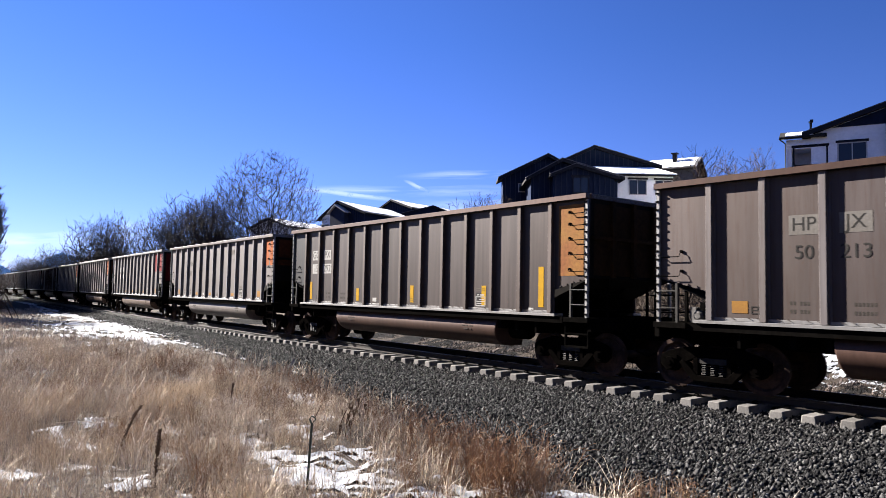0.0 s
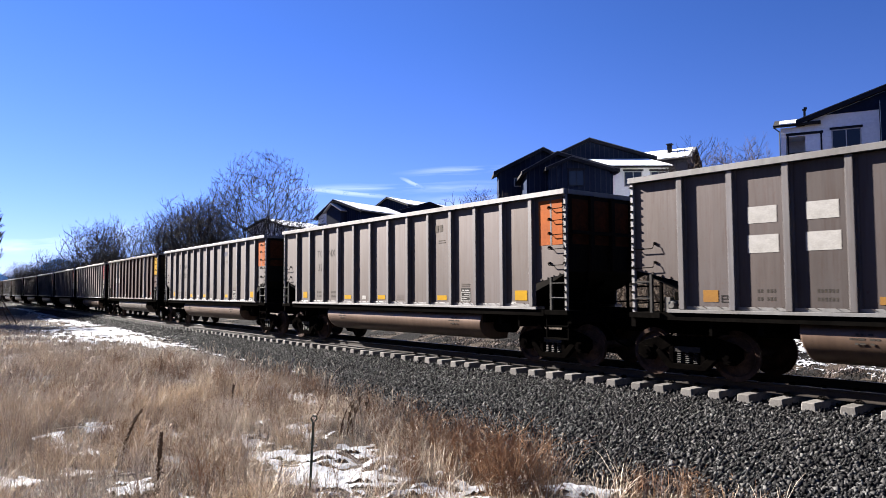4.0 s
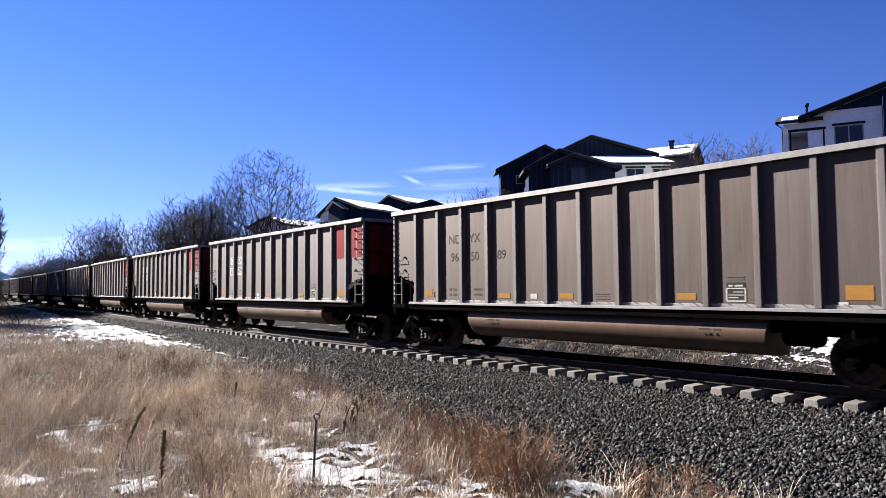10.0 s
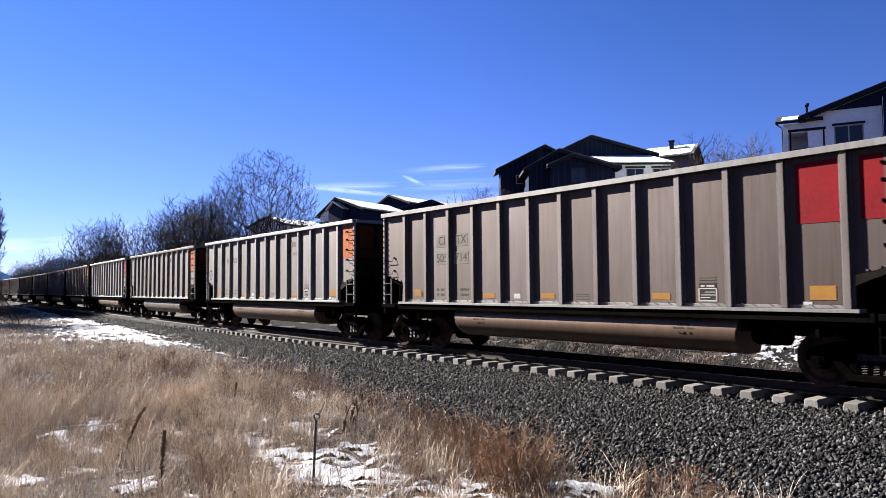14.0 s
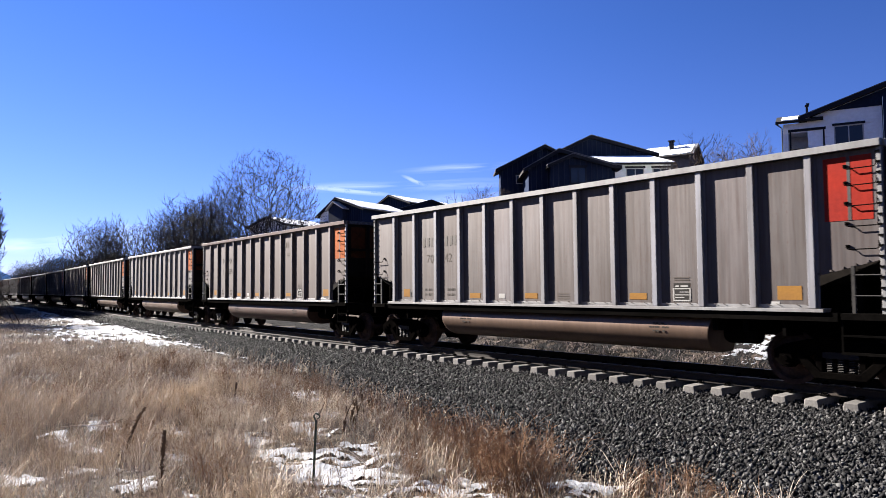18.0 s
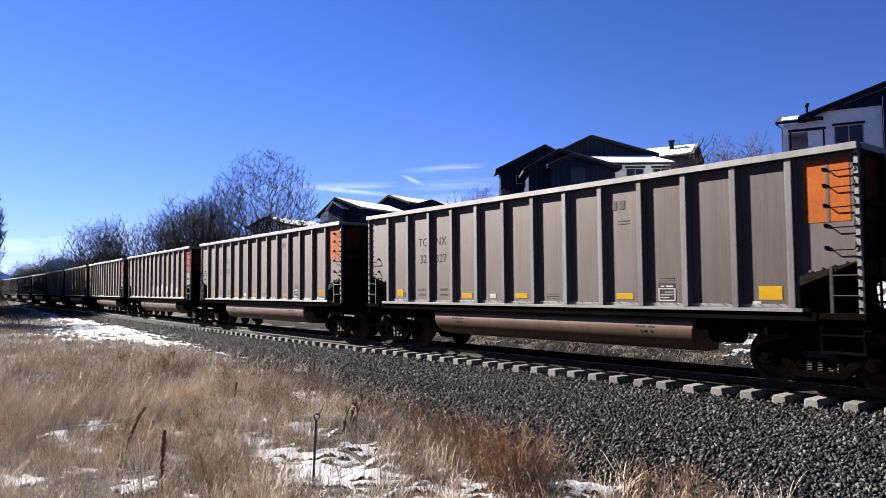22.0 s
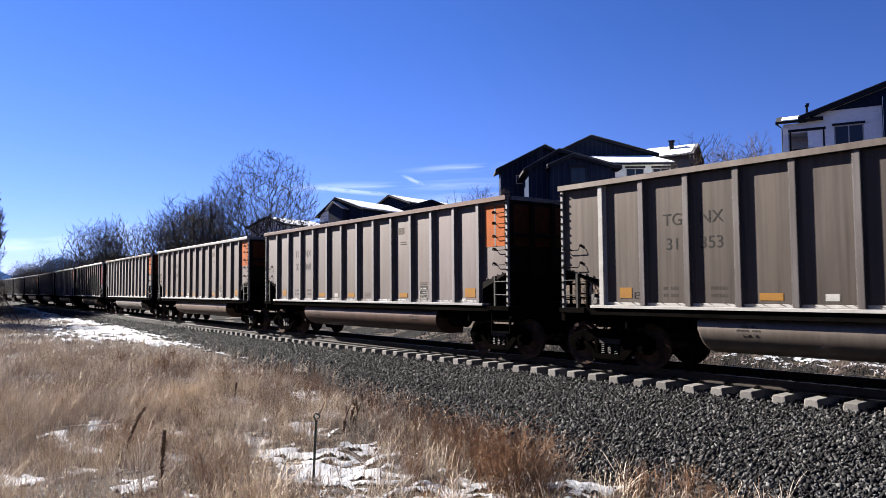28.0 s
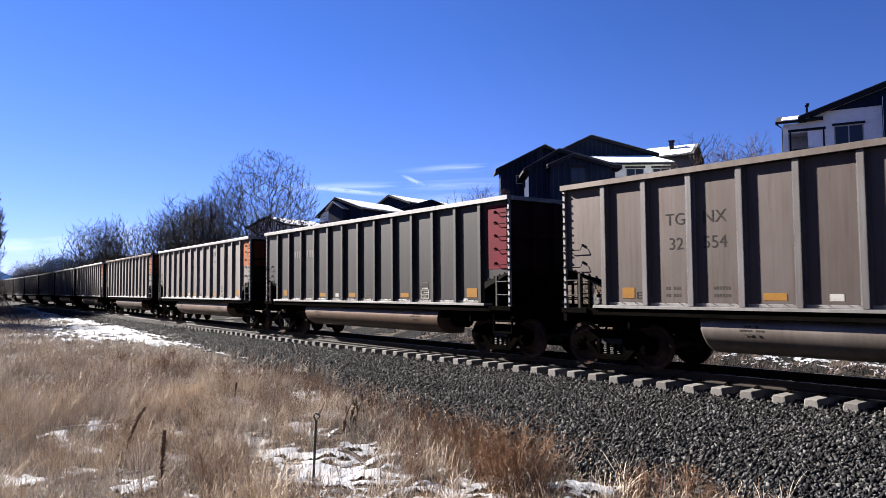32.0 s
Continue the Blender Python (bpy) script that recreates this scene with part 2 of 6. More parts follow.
PALE = island("pale_straw", [(0.5060, 0.4499, 0.3742), (0.4070, 0.3484, 0.2755), (0.5720, 0.5215, 0.4575), (0.3080, 0.2573, 0.2053)], 0.8, 0.05, 1.1)
RUSSET = island("russet_weed", [(0.1690, 0.0943, 0.0540), (0.1213, 0.0682, 0.0428), (0.2146, 0.1394, 0.0829), (0.1332, 0.0943, 0.0680)], 0.85, 0.05, 1.7)
# stems coloured dark to stand for the train's shade
SHADY = island("train_shade_brush", [(0.0221, 0.0175, 0.0143), (0.0130, 0.0104, 0.0084), (0.0358, 0.0292, 0.0240)], 0.9, 0.05)
GREY_STEM = island("grey_stems", [(0.1224, 0.1000, 0.0936), (0.0765, 0.0594, 0.0554), (0.1836, 0.1576, 0.1490), (0.0979, 0.0757, 0.0693)], 0.85, 0.1, 1.3)


def ballast_material():
    m, nt, b, co = base("ballast", 0.95, 0.0, 0.03)
    v = nt.nodes.new("ShaderNodeTexVoronoi")
    v.inputs["Scale"].default_value = 26
    v.distance = "CHEBYCHEV"
    nt.links.new(co, v.inputs["Vector"])
    sep = nt.nodes.new("ShaderNodeSeparateColor")
    nt.links.new(v.outputs["Color"], sep.inputs[0])
    col = ramp(nt, sep.outputs[0], [(0.0, (0.004, 0.004, 0.004)), (0.6, (0.010, 0.0097, 0.0094)), (1.0, (0.03, 0.029, 0.028))])
    col = mix(nt, 1.0, col, ramp(nt, noise_tex(nt, co, 0.8), [(0.3, (0.75,) * 3), (0.7, (1.1,) * 3)]), "MULTIPLY")
    nt.links.new(col, b.inputs["Base Color"])
    inv = nt.nodes.new("ShaderNodeMath")
    inv.operation = "SUBTRACT"
    inv.inputs[0].default_value = 1.0
    nt.links.new(v.outputs["Distance"], inv.inputs[1])
    bump(nt, b, inv.outputs[0], 0.35, 0.02)
    return m


BALLAST = ballast_material()


# ---------------------------------------------------------------- mesh helpers
class Shape:
    """Collects vertices and faces."""

    def __init__(self):
        self.v, self.f = [], []

    def add(self, verts, faces):
        n = len(self.v)
        self.v += [tuple(p) for p in verts]
        self.f += [tuple(i + n for i in f) for f in faces]
        return self

    def box(self, x0, x1, y0, y1, z0, z1):
        v = [(x, y, z) for x in (x0, x1) for y in (y0, y1) for z in (z0, z1)]
        return self.add(v, [(0, 1, 3, 2), (4, 6, 7, 5), (0, 4, 5, 1), (2, 3, 7, 6), (0, 2, 6, 4), (1, 5, 7, 3)])

    def prism(self, poly, axis, a, b):
        """A polygon given in the two other axes, carried from a to b along axis."""
        n = len(poly)
        put = {"x": lambda u, w, k: (k, u, w), "y": lambda u, w, k: (u, k, w), "z": lambda u, w, k: (u, w, k)}[axis]
        v = [put(u, w, a) for u, w in poly] + [put(u, w, b) for u, w in poly]
        f = [tuple(range(n)), tuple(range(2 * n - 1, n - 1, -1))]
        f += [(i, (i + 1) % n, (i + 1) % n + n, i + n) for i in range(n)]
        return self.add(v, f)

    def tube(self, path, radii, n=5, cap=True):
        path = [Vector(q) for q in path]
        if isinstance(radii, (int, float)):
            radii = [radii] * len(path)
        v, f = [], []
        for i, q in enumerate(path):
            d = (path[min(i + 1, len(path) - 1)] - path[max(i - 1, 0)]).normalized()
            a = d.cross(Vector((0, 0, 1)) if abs(d.z) < 0.9 else Vector((1, 0, 0))).normalized()
            c = d.cross(a)
            v += [q + (a * math.cos(k * math.tau / n) + c * math.sin(k * math.tau / n)) * radii[i] for k in range(n)]
        for i in range(len(path) - 1):
            f += [(i * n + k, i * n + (k + 1) % n, (i + 1) * n + (k + 1) % n, (i + 1) * n + k) for k in range(n)]
        if cap:
            f += [tuple(range(n - 1, -1, -1)), tuple(range((len(path) - 1) * n, len(path) * n))]
        return self.add(v, f)

    def lathe(self, prof, axis_y, n=20):
        """Profile (radius, y) turned about the y axis."""
        v, f = [], []
        for r, y in prof:
            v += [(r * math.cos(k * math.tau / n), y + axis_y, r * math.sin(k * math.tau / n)) for k in range(n)]
        for i in range(len(prof) - 1):
            f += [(i * n + k, i * n + (k + 1) % n, (i + 1) * n + (k + 1) % n, (i + 1) * n + k) for k in range(n)]
        f += [tuple(range(n)), tuple(range((len(prof) - 1) * n, len(prof) * n))]
        return self.add(v, f)


def mesh(name, shape, mat, bevel=0.0, smooth=False):
    me = bpy.data.meshes.new(name)
    me.from_pydata(shape.v, [], shape.f)
    bm = bmesh.new()
    bm.from_mesh(me)
    bmesh.ops.recalc_face_normals(bm, faces=bm.faces)
    if bevel:
        bmesh.ops.bevel(bm, geom=bm.edges[:], offset=bevel, segments=1, affect="EDGES", profile=0.7)
    if smooth:
        for f in bm.faces:
            f.smooth = True
    bm.to_mesh(me)
    bm.free()
    me.materials.append(mat)
    return me


def fast_mesh(name, verts, faces, mat, smooth=False):
    """verts: array n x 3; faces: array m x k."""
    me = bpy.data.meshes.new(name)
    verts, faces = np.asarray(verts, np.float32), np.asarray(faces, np.int32)
    k = faces.shape[1]
    me.vertices.add(len(verts))
    me.vertices.foreach_set("co", verts.ravel())
    me.loops.add(faces.size)
    me.loops.foreach_set("vertex_index", faces.ravel())
    me.polygons.add(len(faces))
    me.polygons.foreach_set("loop_start", np.arange(0, faces.size, k, dtype=np.int32))
    if smooth:
        me.polygons.foreach_set("use_smooth", np.ones(len(faces), bool))
    me.update(calc_edges=True)
    me.validate()
    me.materials.append(mat)
    return me


def part(name, me, parent, label="", m=None):
    ob = new(name, me)
    ob.parent = parent
    if m is not None:
        ob.matrix_basis = m
    if label:
        tagged(ob, label)
    return ob


# ---------------------------------------------------------------- the lie of the land
BEND, BEND2 = 0.0025093, -0.000016774      # the line bends gently; heading by distance to the left


def heading(s):
    u = np.clip(-s, -8.0, 115.0)
    return BEND * u + BEND2 * u * u


def axis_y(s):
    u = -s
    c = np.clip(u, -8.0, 115.0)
    return BEND * c * c / 2 + BEND2 * c ** 3 / 3 + (BEND * c + BEND2 * c * c) * (u - c)


def track_np(s, off):
    th = heading(s)
    return s - off * np.sin(th), axis_y(s) - off * np.cos(th)


def track(s, off=0.0, z=0.0):
    """Place at s along the line, off metres towards the camera's side."""
    x, y = track_np(s, off)
    return Vector((float(x), float(y), z))


def track_pose(s, off=0.0, z=0.0):
    return Matrix.Translation(track(s, off, z)) @ Matrix.Rotation(-float(heading(s)), 4, "Z")


def along(x, y):
    s, off = x, 0.0
    for _ in range(12):
        th = heading(s)
        off = (axis_y(s) - y) / math.cos(th)
        s = x + off * math.sin(th)
    return s, off


def toe(s):
    """Outer edge of the ballast on the camera's side."""
    return np.interp(s, [-80, -45, -33, -22, -14, -6, 0], [2.7, 2.6, 3.2, 4.2, 5.2, 6.6, 7.1])


def waves(x, y, size, seed):
    """Smooth unevenness between -1 and 1."""
    r = np.random.RandomState(seed)
    z = 0
    for i in range(7):
        a, ph, w = r.uniform(0, math.tau), r.uniform(0, math.tau), size * r.uniform(0.4, 1.6)
        z = z + np.sin((x * math.cos(a) + y * math.sin(a)) * math.tau / w + ph)
    return z / 4.0


CAM_S, CAM_OFF = 0.0, 13.93


def height(s, off):
    """Ground level at s along and off across the line."""
    s, off = np.asarray(s, float), np.asarray(off, float)
    # past 20 m an unseen rise is added, to hold back sky light
    near = np.interp(off, [0, 1.25, 1.5, 4.0, 6.5, 9, 14, 20, 60, 200, 3000], [-.31, -.35, -.43, -.55, -.61, -.62, -.60, -.5, 13, 20, 30])
    top = np.interp(s, [-900, -260, -130, -60], [0.8, 1.5, 4.2, 7.0])
    w = np.clip((-off - 6.5) / 23, 0, 1)
    far = np.interp(-off, [0, 1.25, 1.5, 3.6, 4.6], [-.30, -.30, -.38, -.80, -.75]) + (top + .75) * w * w * (3 - 2 * w)
    z = np.where(off >= 0, near, far)
    rough = np.clip((np.abs(off) - np.where(off > 0, toe(s), 3.4)) / 1.5, 0, 1)
    z = z + rough * (0.09 * waves(s, off, 4.0, 3) + 0.04 * waves(s, off, 1.3, 4))
    d = np.hypot(s - CAM_S, off - CAM_OFF)
    return z + 0.7 * np.clip(1 - d / 4.2, 0, 1) ** 1.5


def sheet(name, ss, offs, mat, lift=0.0, keep=None, smooth=True):
    """A grid that lies on the ground; keep(s, off) leaves holes where it is False."""
    g, o = np.meshgrid(ss, offs, indexing="ij")
    x, y = track_np(g, o)
    z = height(g, o) + (lift(g, o) if callable(lift) else lift)
    v = np.stack([x, y, z], -1).reshape(-1, 3)
    n, m = len(ss), len(offs)
    i = (np.arange(n - 1)[:, None] * m + np.arange(m - 1)[None]).ravel()
    f = np.stack([i, i + 1, i + m + 1, i + m], 1)
    if keep is not None:
        c = keep(g, o).ravel()
        f = f[c[f].all(1)]
    return fast_mesh(name, v, f, mat, smooth)


def spread(marks):
    """marks: (value, step) pairs; even steps between one mark and the next."""
    out = []
    for (a, st), (b, _) in zip(marks, marks[1:]):
        n = max(1, round((b - a) / st))
        out += [a + (b - a) * i / n for i in range(n)]
    return np.array(out + [marks[-1][0]])


ground = new("ground", sheet("ground",
             spread([(-3400, 250), (-900, 60), (-300, 12), (-120, 3), (-45, 0.6), (8, 2), (40, 30), (600, 200), (1800, 0)]),
             spread([(-2200, 200), (-400, 40), (-80, 4), (-32, 0.8), (-5, 0.8), (4, 0.35), (14, 3), (62, 40), (400, 200), (2400, 0)]),
             DIRT, lambda s, o: np.where(np.abs(o) < np.where(o > 0, toe(s) - .2, 3.5), -0.06, 0.0)))
tagged(ground, "dry winter soil with frost-bleached grass litter", "ground", kind="structure")
bed = new("ballast_bed", sheet("ballast_bed", spread([(-560, 8), (-120, 2), (-45, 0.5), (8, 4), (60, 20), (420, 0)]),
          np.array([-10, -8.5, -7, -6, -5, -4.4, -3.9, -3.2, -2.4, -1.6, -1.25, -.6, 0, .6, 1.25, 1.6, 2.1, 2.6, 3.1, 3.6, 4.1, 4.5, 5.0, 5.5, 6.0, 6.4, 6.8, 7.2]), BALLAST, 0.012, lambda s, o: o < toe(s) + .3))
tagged(bed, "bed of crushed dark grey railway ballast", "ballast", kind="structure")

# ---------------------------------------------------------------- the train
P = 16.18                          # one car, coupler to coupler
LB = 14.51                         # length of the body
H = LB / 2
RIBS = [1.157 + 1.019 * i - H for i in range(13)]
BAYS = [(-H, RIBS[0])] + list(zip(RIBS, RIBS[1:])) + [(RIBS[-1], H)]
SHEET = -1.50                      # outer face of the side sheets
BODY = PAINT["tan"]


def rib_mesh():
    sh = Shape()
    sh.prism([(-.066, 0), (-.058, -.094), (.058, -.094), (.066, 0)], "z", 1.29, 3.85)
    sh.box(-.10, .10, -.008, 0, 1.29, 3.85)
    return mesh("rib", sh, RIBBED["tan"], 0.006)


def bay_mesh(a, b, end):
    sh = Shape()
    if end == 0:
        sh.box(a, b, 0, .012, 1.27, 3.85)
    else:
        lo, hi = (a, b) if end > 0 else (b, a)
        sh.prism([(lo, 1.81), (hi, 2.09), (hi, 3.85), (lo, 3.85)], "y", 0, .012)
        n = 6
        for i in range(n):            # bolt heads along the slanting lower edge
            k = (i + .5) / n
            x, z = lo + (hi - lo) * k, 1.84 + .28 * k
            sh.box(x - .018, x + .018, -.02, 0, z - .018, z + .018)
    if end == 0:
        for x in (a + .25, a + .42, a + .74, a + .9):
            sh.prism([(x - .05, 1.365), (x - .03, 1.365), (x + .04, 1.335), (x + .03, 1.325)], 'y', -.03, 0)
    return mesh("side_panel", sh, BODY)


def post_mesh():
    return mesh("corner_post", Shape().box(-.034, .034, -.04, .03, 1.14, 3.86), CHORD, 0.006)


def rungs_mesh():
    """Bolted rung ends up the corner post."""
    sh = Shape()
    z = 1.3
    while z < 3.8:
        sh.box(-.045, .02, -.062, -.04, z - .016, z + .016)
        z += .165
    return mesh("rung_bolts", sh, STEEL)


def grab_mesh():
    sh = Shape()
    d = -.072
    sh.tube([(-.25, 0, 0), (-.25, d * .8, -.005), (-.235, d, -.04), (-.20, d, -.055), (.20, d, -.055), (.225, d, -.045), (.235, d * .7, .03), (.235, 0, .05)], .010, 5)
    for x, z in ((-.25, 0), (.235, .05)):
        sh.box(x - .024, x + .024, -.03, 0, z - .024, z + .024)
    return mesh("grab_iron", sh, STEEL)


def step_ladder_mesh():
    sh = Shape()
    sh.box(-.025, .025, -.03, .03, 1.2, 1.98)
    for z in (1.5, 1.83):
        sh.tube([(0, -.02, z), (.42, -.02, z)], .014, 5)
    return mesh("step_ladder", sh, DIMSTEEL)


def tub_mesh():
    """Rounded belly pan hung below the side sill."""
    sh = Shape()
    prof = [(-1.30, 1.15), (-1.41, 1.07), (-1.47, .96), (-1.485, .84), (-1.46, .72), (-1.38, .59), (-1.25, .48), (-1.07, .41), (-.85, .385), (-.45, .39), (-.40, 1.15)]
    x0, x1, n = 3.25 - H, 11.45 - H, len(prof)
    v, f = [], []
    for x, lean in ((x0, .42), (x0 + .02, .44), (x1 - .02, -.44), (x1, -.42)):
        v += [(x + lean * (1.15 - z) * .45, y, z) for y, z in prof]
    for i in range(3):
        f += [(i * n + k, i * n + k + 1, (i + 1) * n + k + 1, (i + 1) * n + k) for k in range(n - 1)]
    f += [tuple(range(n)), tuple(range(3 * n, 4 * n))]
    sh.add(v, f)
    me = mesh("belly_tub", sh, TUB, 0, True)
    for poly in me.polygons:
        poly.use_smooth = len(poly.vertices) == 4 and abs(poly.normal.x) < .3
    return me


def side_frame_mesh():
    sh = Shape()
    arch = [(-1.12, .60), (-1.12, .42), (-.98, .30), (-.80, .30), (-.66, .44), (-.40, .16), (.40, .16), (.66, .44), (.80, .30), (.98, .30),
            (1.12, .42), (1.12, .60), (.95, .70), (.55, .80), (-.55, .80), (-.95, .70)]
    hole = [(-.27, .62), (-.27, .26), (.27, .26), (.27, .62)]
    # upper member, lower member and the two columns round the spring opening
    sh.prism([arch[0], arch[1], arch[2], arch[3], arch[4], (-.30, .62), (.30, .62), arch[7], arch[8], arch[9], arch[10], arch[11], arch[12], arch[13], arch[14], arch[15]], "y", -.09, .06)
    sh.prism([(-.72, .46), (-.40, .14), (.40, .14), (.72, .46), (.62, .56), (.30, .26), (-.30, .26), (-.62, .56)], "y", -.10, .05)
    sh.box(-.40, -.29, -.085, .05, .2, .7)
    sh.box(.29, .40, -.085, .05, .2, .7)
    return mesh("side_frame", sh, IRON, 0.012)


def spring_mesh():
    sh = Shape()
    for x in (-.18, 0, .18):
        turns = []
        for i in range(37):
            a = i / 6 * math.tau
            turns.append((x + .068 * math.cos(a), .068 * math.sin(a), .25 + .25 * i / 36))
        sh.tube(turns, .015, 4)
    sh.box(-.29, .29, -.07, .07, .495, .60)
    return mesh("spring_nest", sh, SPRING)


def wheelset_mesh():
    sh = Shape()
    for sy in (-1, 1):
        prof = [(.10, -.085), (.13, -.085), (.135, -.05), (.30, -.025), (.385, -.062), (.455, -.062), (.46, .04), (.487, .055), (.487, .075), (.40, .075), (.36, .02), (.13, .05), (.09, .07)]
        sh.lathe([(r, y * -sy * -1) if sy < 0 else (r, -y) for r, y in prof], sy * .765, 32)
    sh.lathe([(.082, -1.06), (.082, 1.06)], 0, 12)
    # rotor marks: three lightening bosses that make the turning show
    for sy in (-1, 1):
        for k in range(3):
            a = k * math.tau / 3
            x, z = .21 * math.cos(a), .21 * math.sin(a)
            sh.box(x - .035, x + .035, min(sy * .80, sy * .826), max(sy * .80, sy * .826), z - .035, z + .035)
    return mesh("wheelset", sh, WHEEL)


def bearing_mesh():
    sh = Shape()
    sh.lathe([(.115, -.09), (.125, -.07), (.125, .06), (.10, .07)], 0, 14)
    sh.lathe([(.05, -.115), (.06, -.09)], 0, 8)
    sh.box(-.16, .16, -.06, .06, .09, .16)
    return mesh("bearing", sh, IRON)


def build_car():
    car = new("coal_car")
    tagged(car, "dusty tan aluminium coal gondola with tall outside ribs", "rail car", "cars of the coal train")
    rib, post, bolts, grab, step = rib_mesh(), post_mesh(), rungs_mesh(), grab_mesh(), step_ladder_mesh()
    flip = Matrix.Rotation(math.pi, 4, "Z")
    mid = bay_mesh(-.5095, .5095, 0)
    e0, e1 = bay_mesh(*BAYS[0], -1), bay_mesh(*BAYS[-1], 1)
    for turn in (Matrix.Identity(4), flip):
        for x in RIBS:
            part("rib", rib, car, "", turn @ pose(x, SHEET, 0))
    for a, b in BAYS[1:-1]:
        part("side_panel", mid, car, "", pose((a + b) / 2, SHEET, 0))
    part("side_panel", e0, car, "", pose(0, SHEET, 0))
    part("side_panel", e1, car, "", pose(0, SHEET, 0))
    sh = Shape()
    sh.prism([(-H, 2.09), (-H + 1.1, 1.81), (-H + 1.1, 1.27), (H - 1.1, 1.27), (H - 1.1, 1.81), (H, 2.09), (H, 3.85), (-H, 3.85)], "y", 1.488, 1.50)
    part("side_sheet", mesh("side_sheet", sh, BODY), car)
    # added dark liner, covers the far sheet's sunlit inner face
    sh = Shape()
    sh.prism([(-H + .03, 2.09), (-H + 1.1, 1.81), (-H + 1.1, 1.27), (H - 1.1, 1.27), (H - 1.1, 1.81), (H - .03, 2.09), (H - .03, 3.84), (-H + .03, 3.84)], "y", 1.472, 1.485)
    part("lining", mesh("lining", sh, SHADE_BLACK), car, "added dark liner over the inner face")
    sh = Shape()
    sh.box(-H + 1.1, H - 1.1, -1.48, 1.48, 1.255, 1.272)
    part("floor_sheet", mesh("floor_sheet", sh, STEEL), car)
    for sx in (-1, 1):
        turn = Matrix.Identity(4) if sx > 0 else flip
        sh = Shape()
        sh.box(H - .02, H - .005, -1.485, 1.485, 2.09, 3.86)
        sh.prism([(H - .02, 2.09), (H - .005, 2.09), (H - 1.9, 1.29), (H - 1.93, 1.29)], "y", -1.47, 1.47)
        part("end_sheet", mesh("end_sheet", sh, SHADE_BLACK), car, "near-black end sheet, shade held in its colour", turn)
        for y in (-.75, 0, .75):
            part("end_rib", mesh("end_rib", Shape().box(H - .002, H + .09, y - .06, y + .06, 2.12, 3.85), SHADE_BLACK, .006), car, "", turn)
        part("end_beam", mesh("end_beam", Shape().box(H - .004, H + .08, -1.44, 1.44, 2.95, 3.03), SHADE_BLACK, .006), car, "", turn)
        sh = Shape()
        sh.box(H - .68, H + .03, -1.60, 1.60, 1.11, 1.22)
        sh.box(H - .05, H + .06, -1.5, 1.5, .92, 1.11)
        for y in (-1.25, 1.25):
            sh.box(H - .53, H - .47, y - .03, y + .03, 1.22, 1.94)
        # centre plate added to darken the view through the end
        sh.prism([(H - 1.6, 1.22), (H - .35, 1.22), (H - .42, 1.85), (H - 1.6, 1.36)], "y", -.04, .04)
        sh.prism([(H - 1.3, 1.22), (H - 1.15, 1.22), (H - .45, 1.9), (H - .55, 1.98)], "y", -.32, -.24)
        sh.prism([(H - 1.3, 1.22), (H - 1.15, 1.22), (H - .45, 1.9), (H - .55, 1.98)], "y", .24, .32)
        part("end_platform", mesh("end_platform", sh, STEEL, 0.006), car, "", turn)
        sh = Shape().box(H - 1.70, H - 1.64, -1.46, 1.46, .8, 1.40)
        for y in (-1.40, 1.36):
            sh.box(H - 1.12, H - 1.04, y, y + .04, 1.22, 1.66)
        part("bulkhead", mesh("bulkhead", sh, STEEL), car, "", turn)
        # brake gear under the slope
        sh = Shape()
        k = .95 if sx < 0 else -.7
        sh.tube([(H - .95, k - .30, 1.52), (H - .95, k - .26, 1.52), (H - .95, k + .18, 1.52), (H - .95, k + .24, 1.52)], [.10, .15, .15, .07], 12)
        sh.box(H - 1.08, H - .82, k - .2, k + .12, 1.22, 1.40)
        sh.tube([(H - .95, k + .2, 1.52), (H - .7, k + .1, 1.46), (H - .7, -k * .6, 1.42)], .022, 5)
        sh.box(H - .78, H - .62, k - .12, k + .02, 1.24, 1.62)
        part("brake_gear", mesh("brake_gear", sh, STEEL, .004), car, "shade-black brake cylinder and levers", turn)
        if sx < 0:
            sh = Shape()
            sh.tube([(H - .78, 1.02, 1.36), (H - .78, 1.06, 1.36), (H - .78, 1.30, 1.36), (H - .78, 1.34, 1.36)], [.06, .105, .105, .06], 10)
            sh.box(H - .70, H - .58, 1.1, 1.25, 1.22, 1.52)
            part("brake_valve", mesh("brake_valve", sh, VALVE, .004), car, "pale grey brake valve", turn)
        sh = Shape()
        sh.tube([(H + .02, -1.45, 1.4), (H + .02, 1.45, 1.4)], .016, 5)
        sh.tube([(H + .02, -1.45, 1.75), (H + .02, -.5, 1.75)], .016, 5)
        sh.tube([(H + .02, .5, 1.75), (H + .02, 1.45, 1.75)], .016, 5)
        for y in (-.9, .9):
            sh.box(H - .01, H + .03, y - .02, y + .02, 1.2, 2.1)
        part("end_rail", mesh("end_rail", sh, STEEL), car, "", turn)
        sh = Shape()
        sh.box(H - .1, H + .46, -.13, .13, .78, 1.0)
        sh.prism([(H + .42, -.1), (H + .80, -.2), (H + .86, .02), (H + .72, .2), (H + .5, .16), (H + .42, .1)], "z", .74, 1.04)
        part("coupler", mesh("coupler", sh, IRON, 0.02), car, "", turn)
        sh = Shape()
        hose = [(H + .1, -.45, .92), (H + .28, -.45, .78), (H + .45, -.4, .5), (H + .64, -.3, .40), (H + .8, -.2, .48)]
        sh.tube(hose, .026, 6)
        part("brake_hose", mesh("brake_hose", sh, STEEL), car, "", turn)
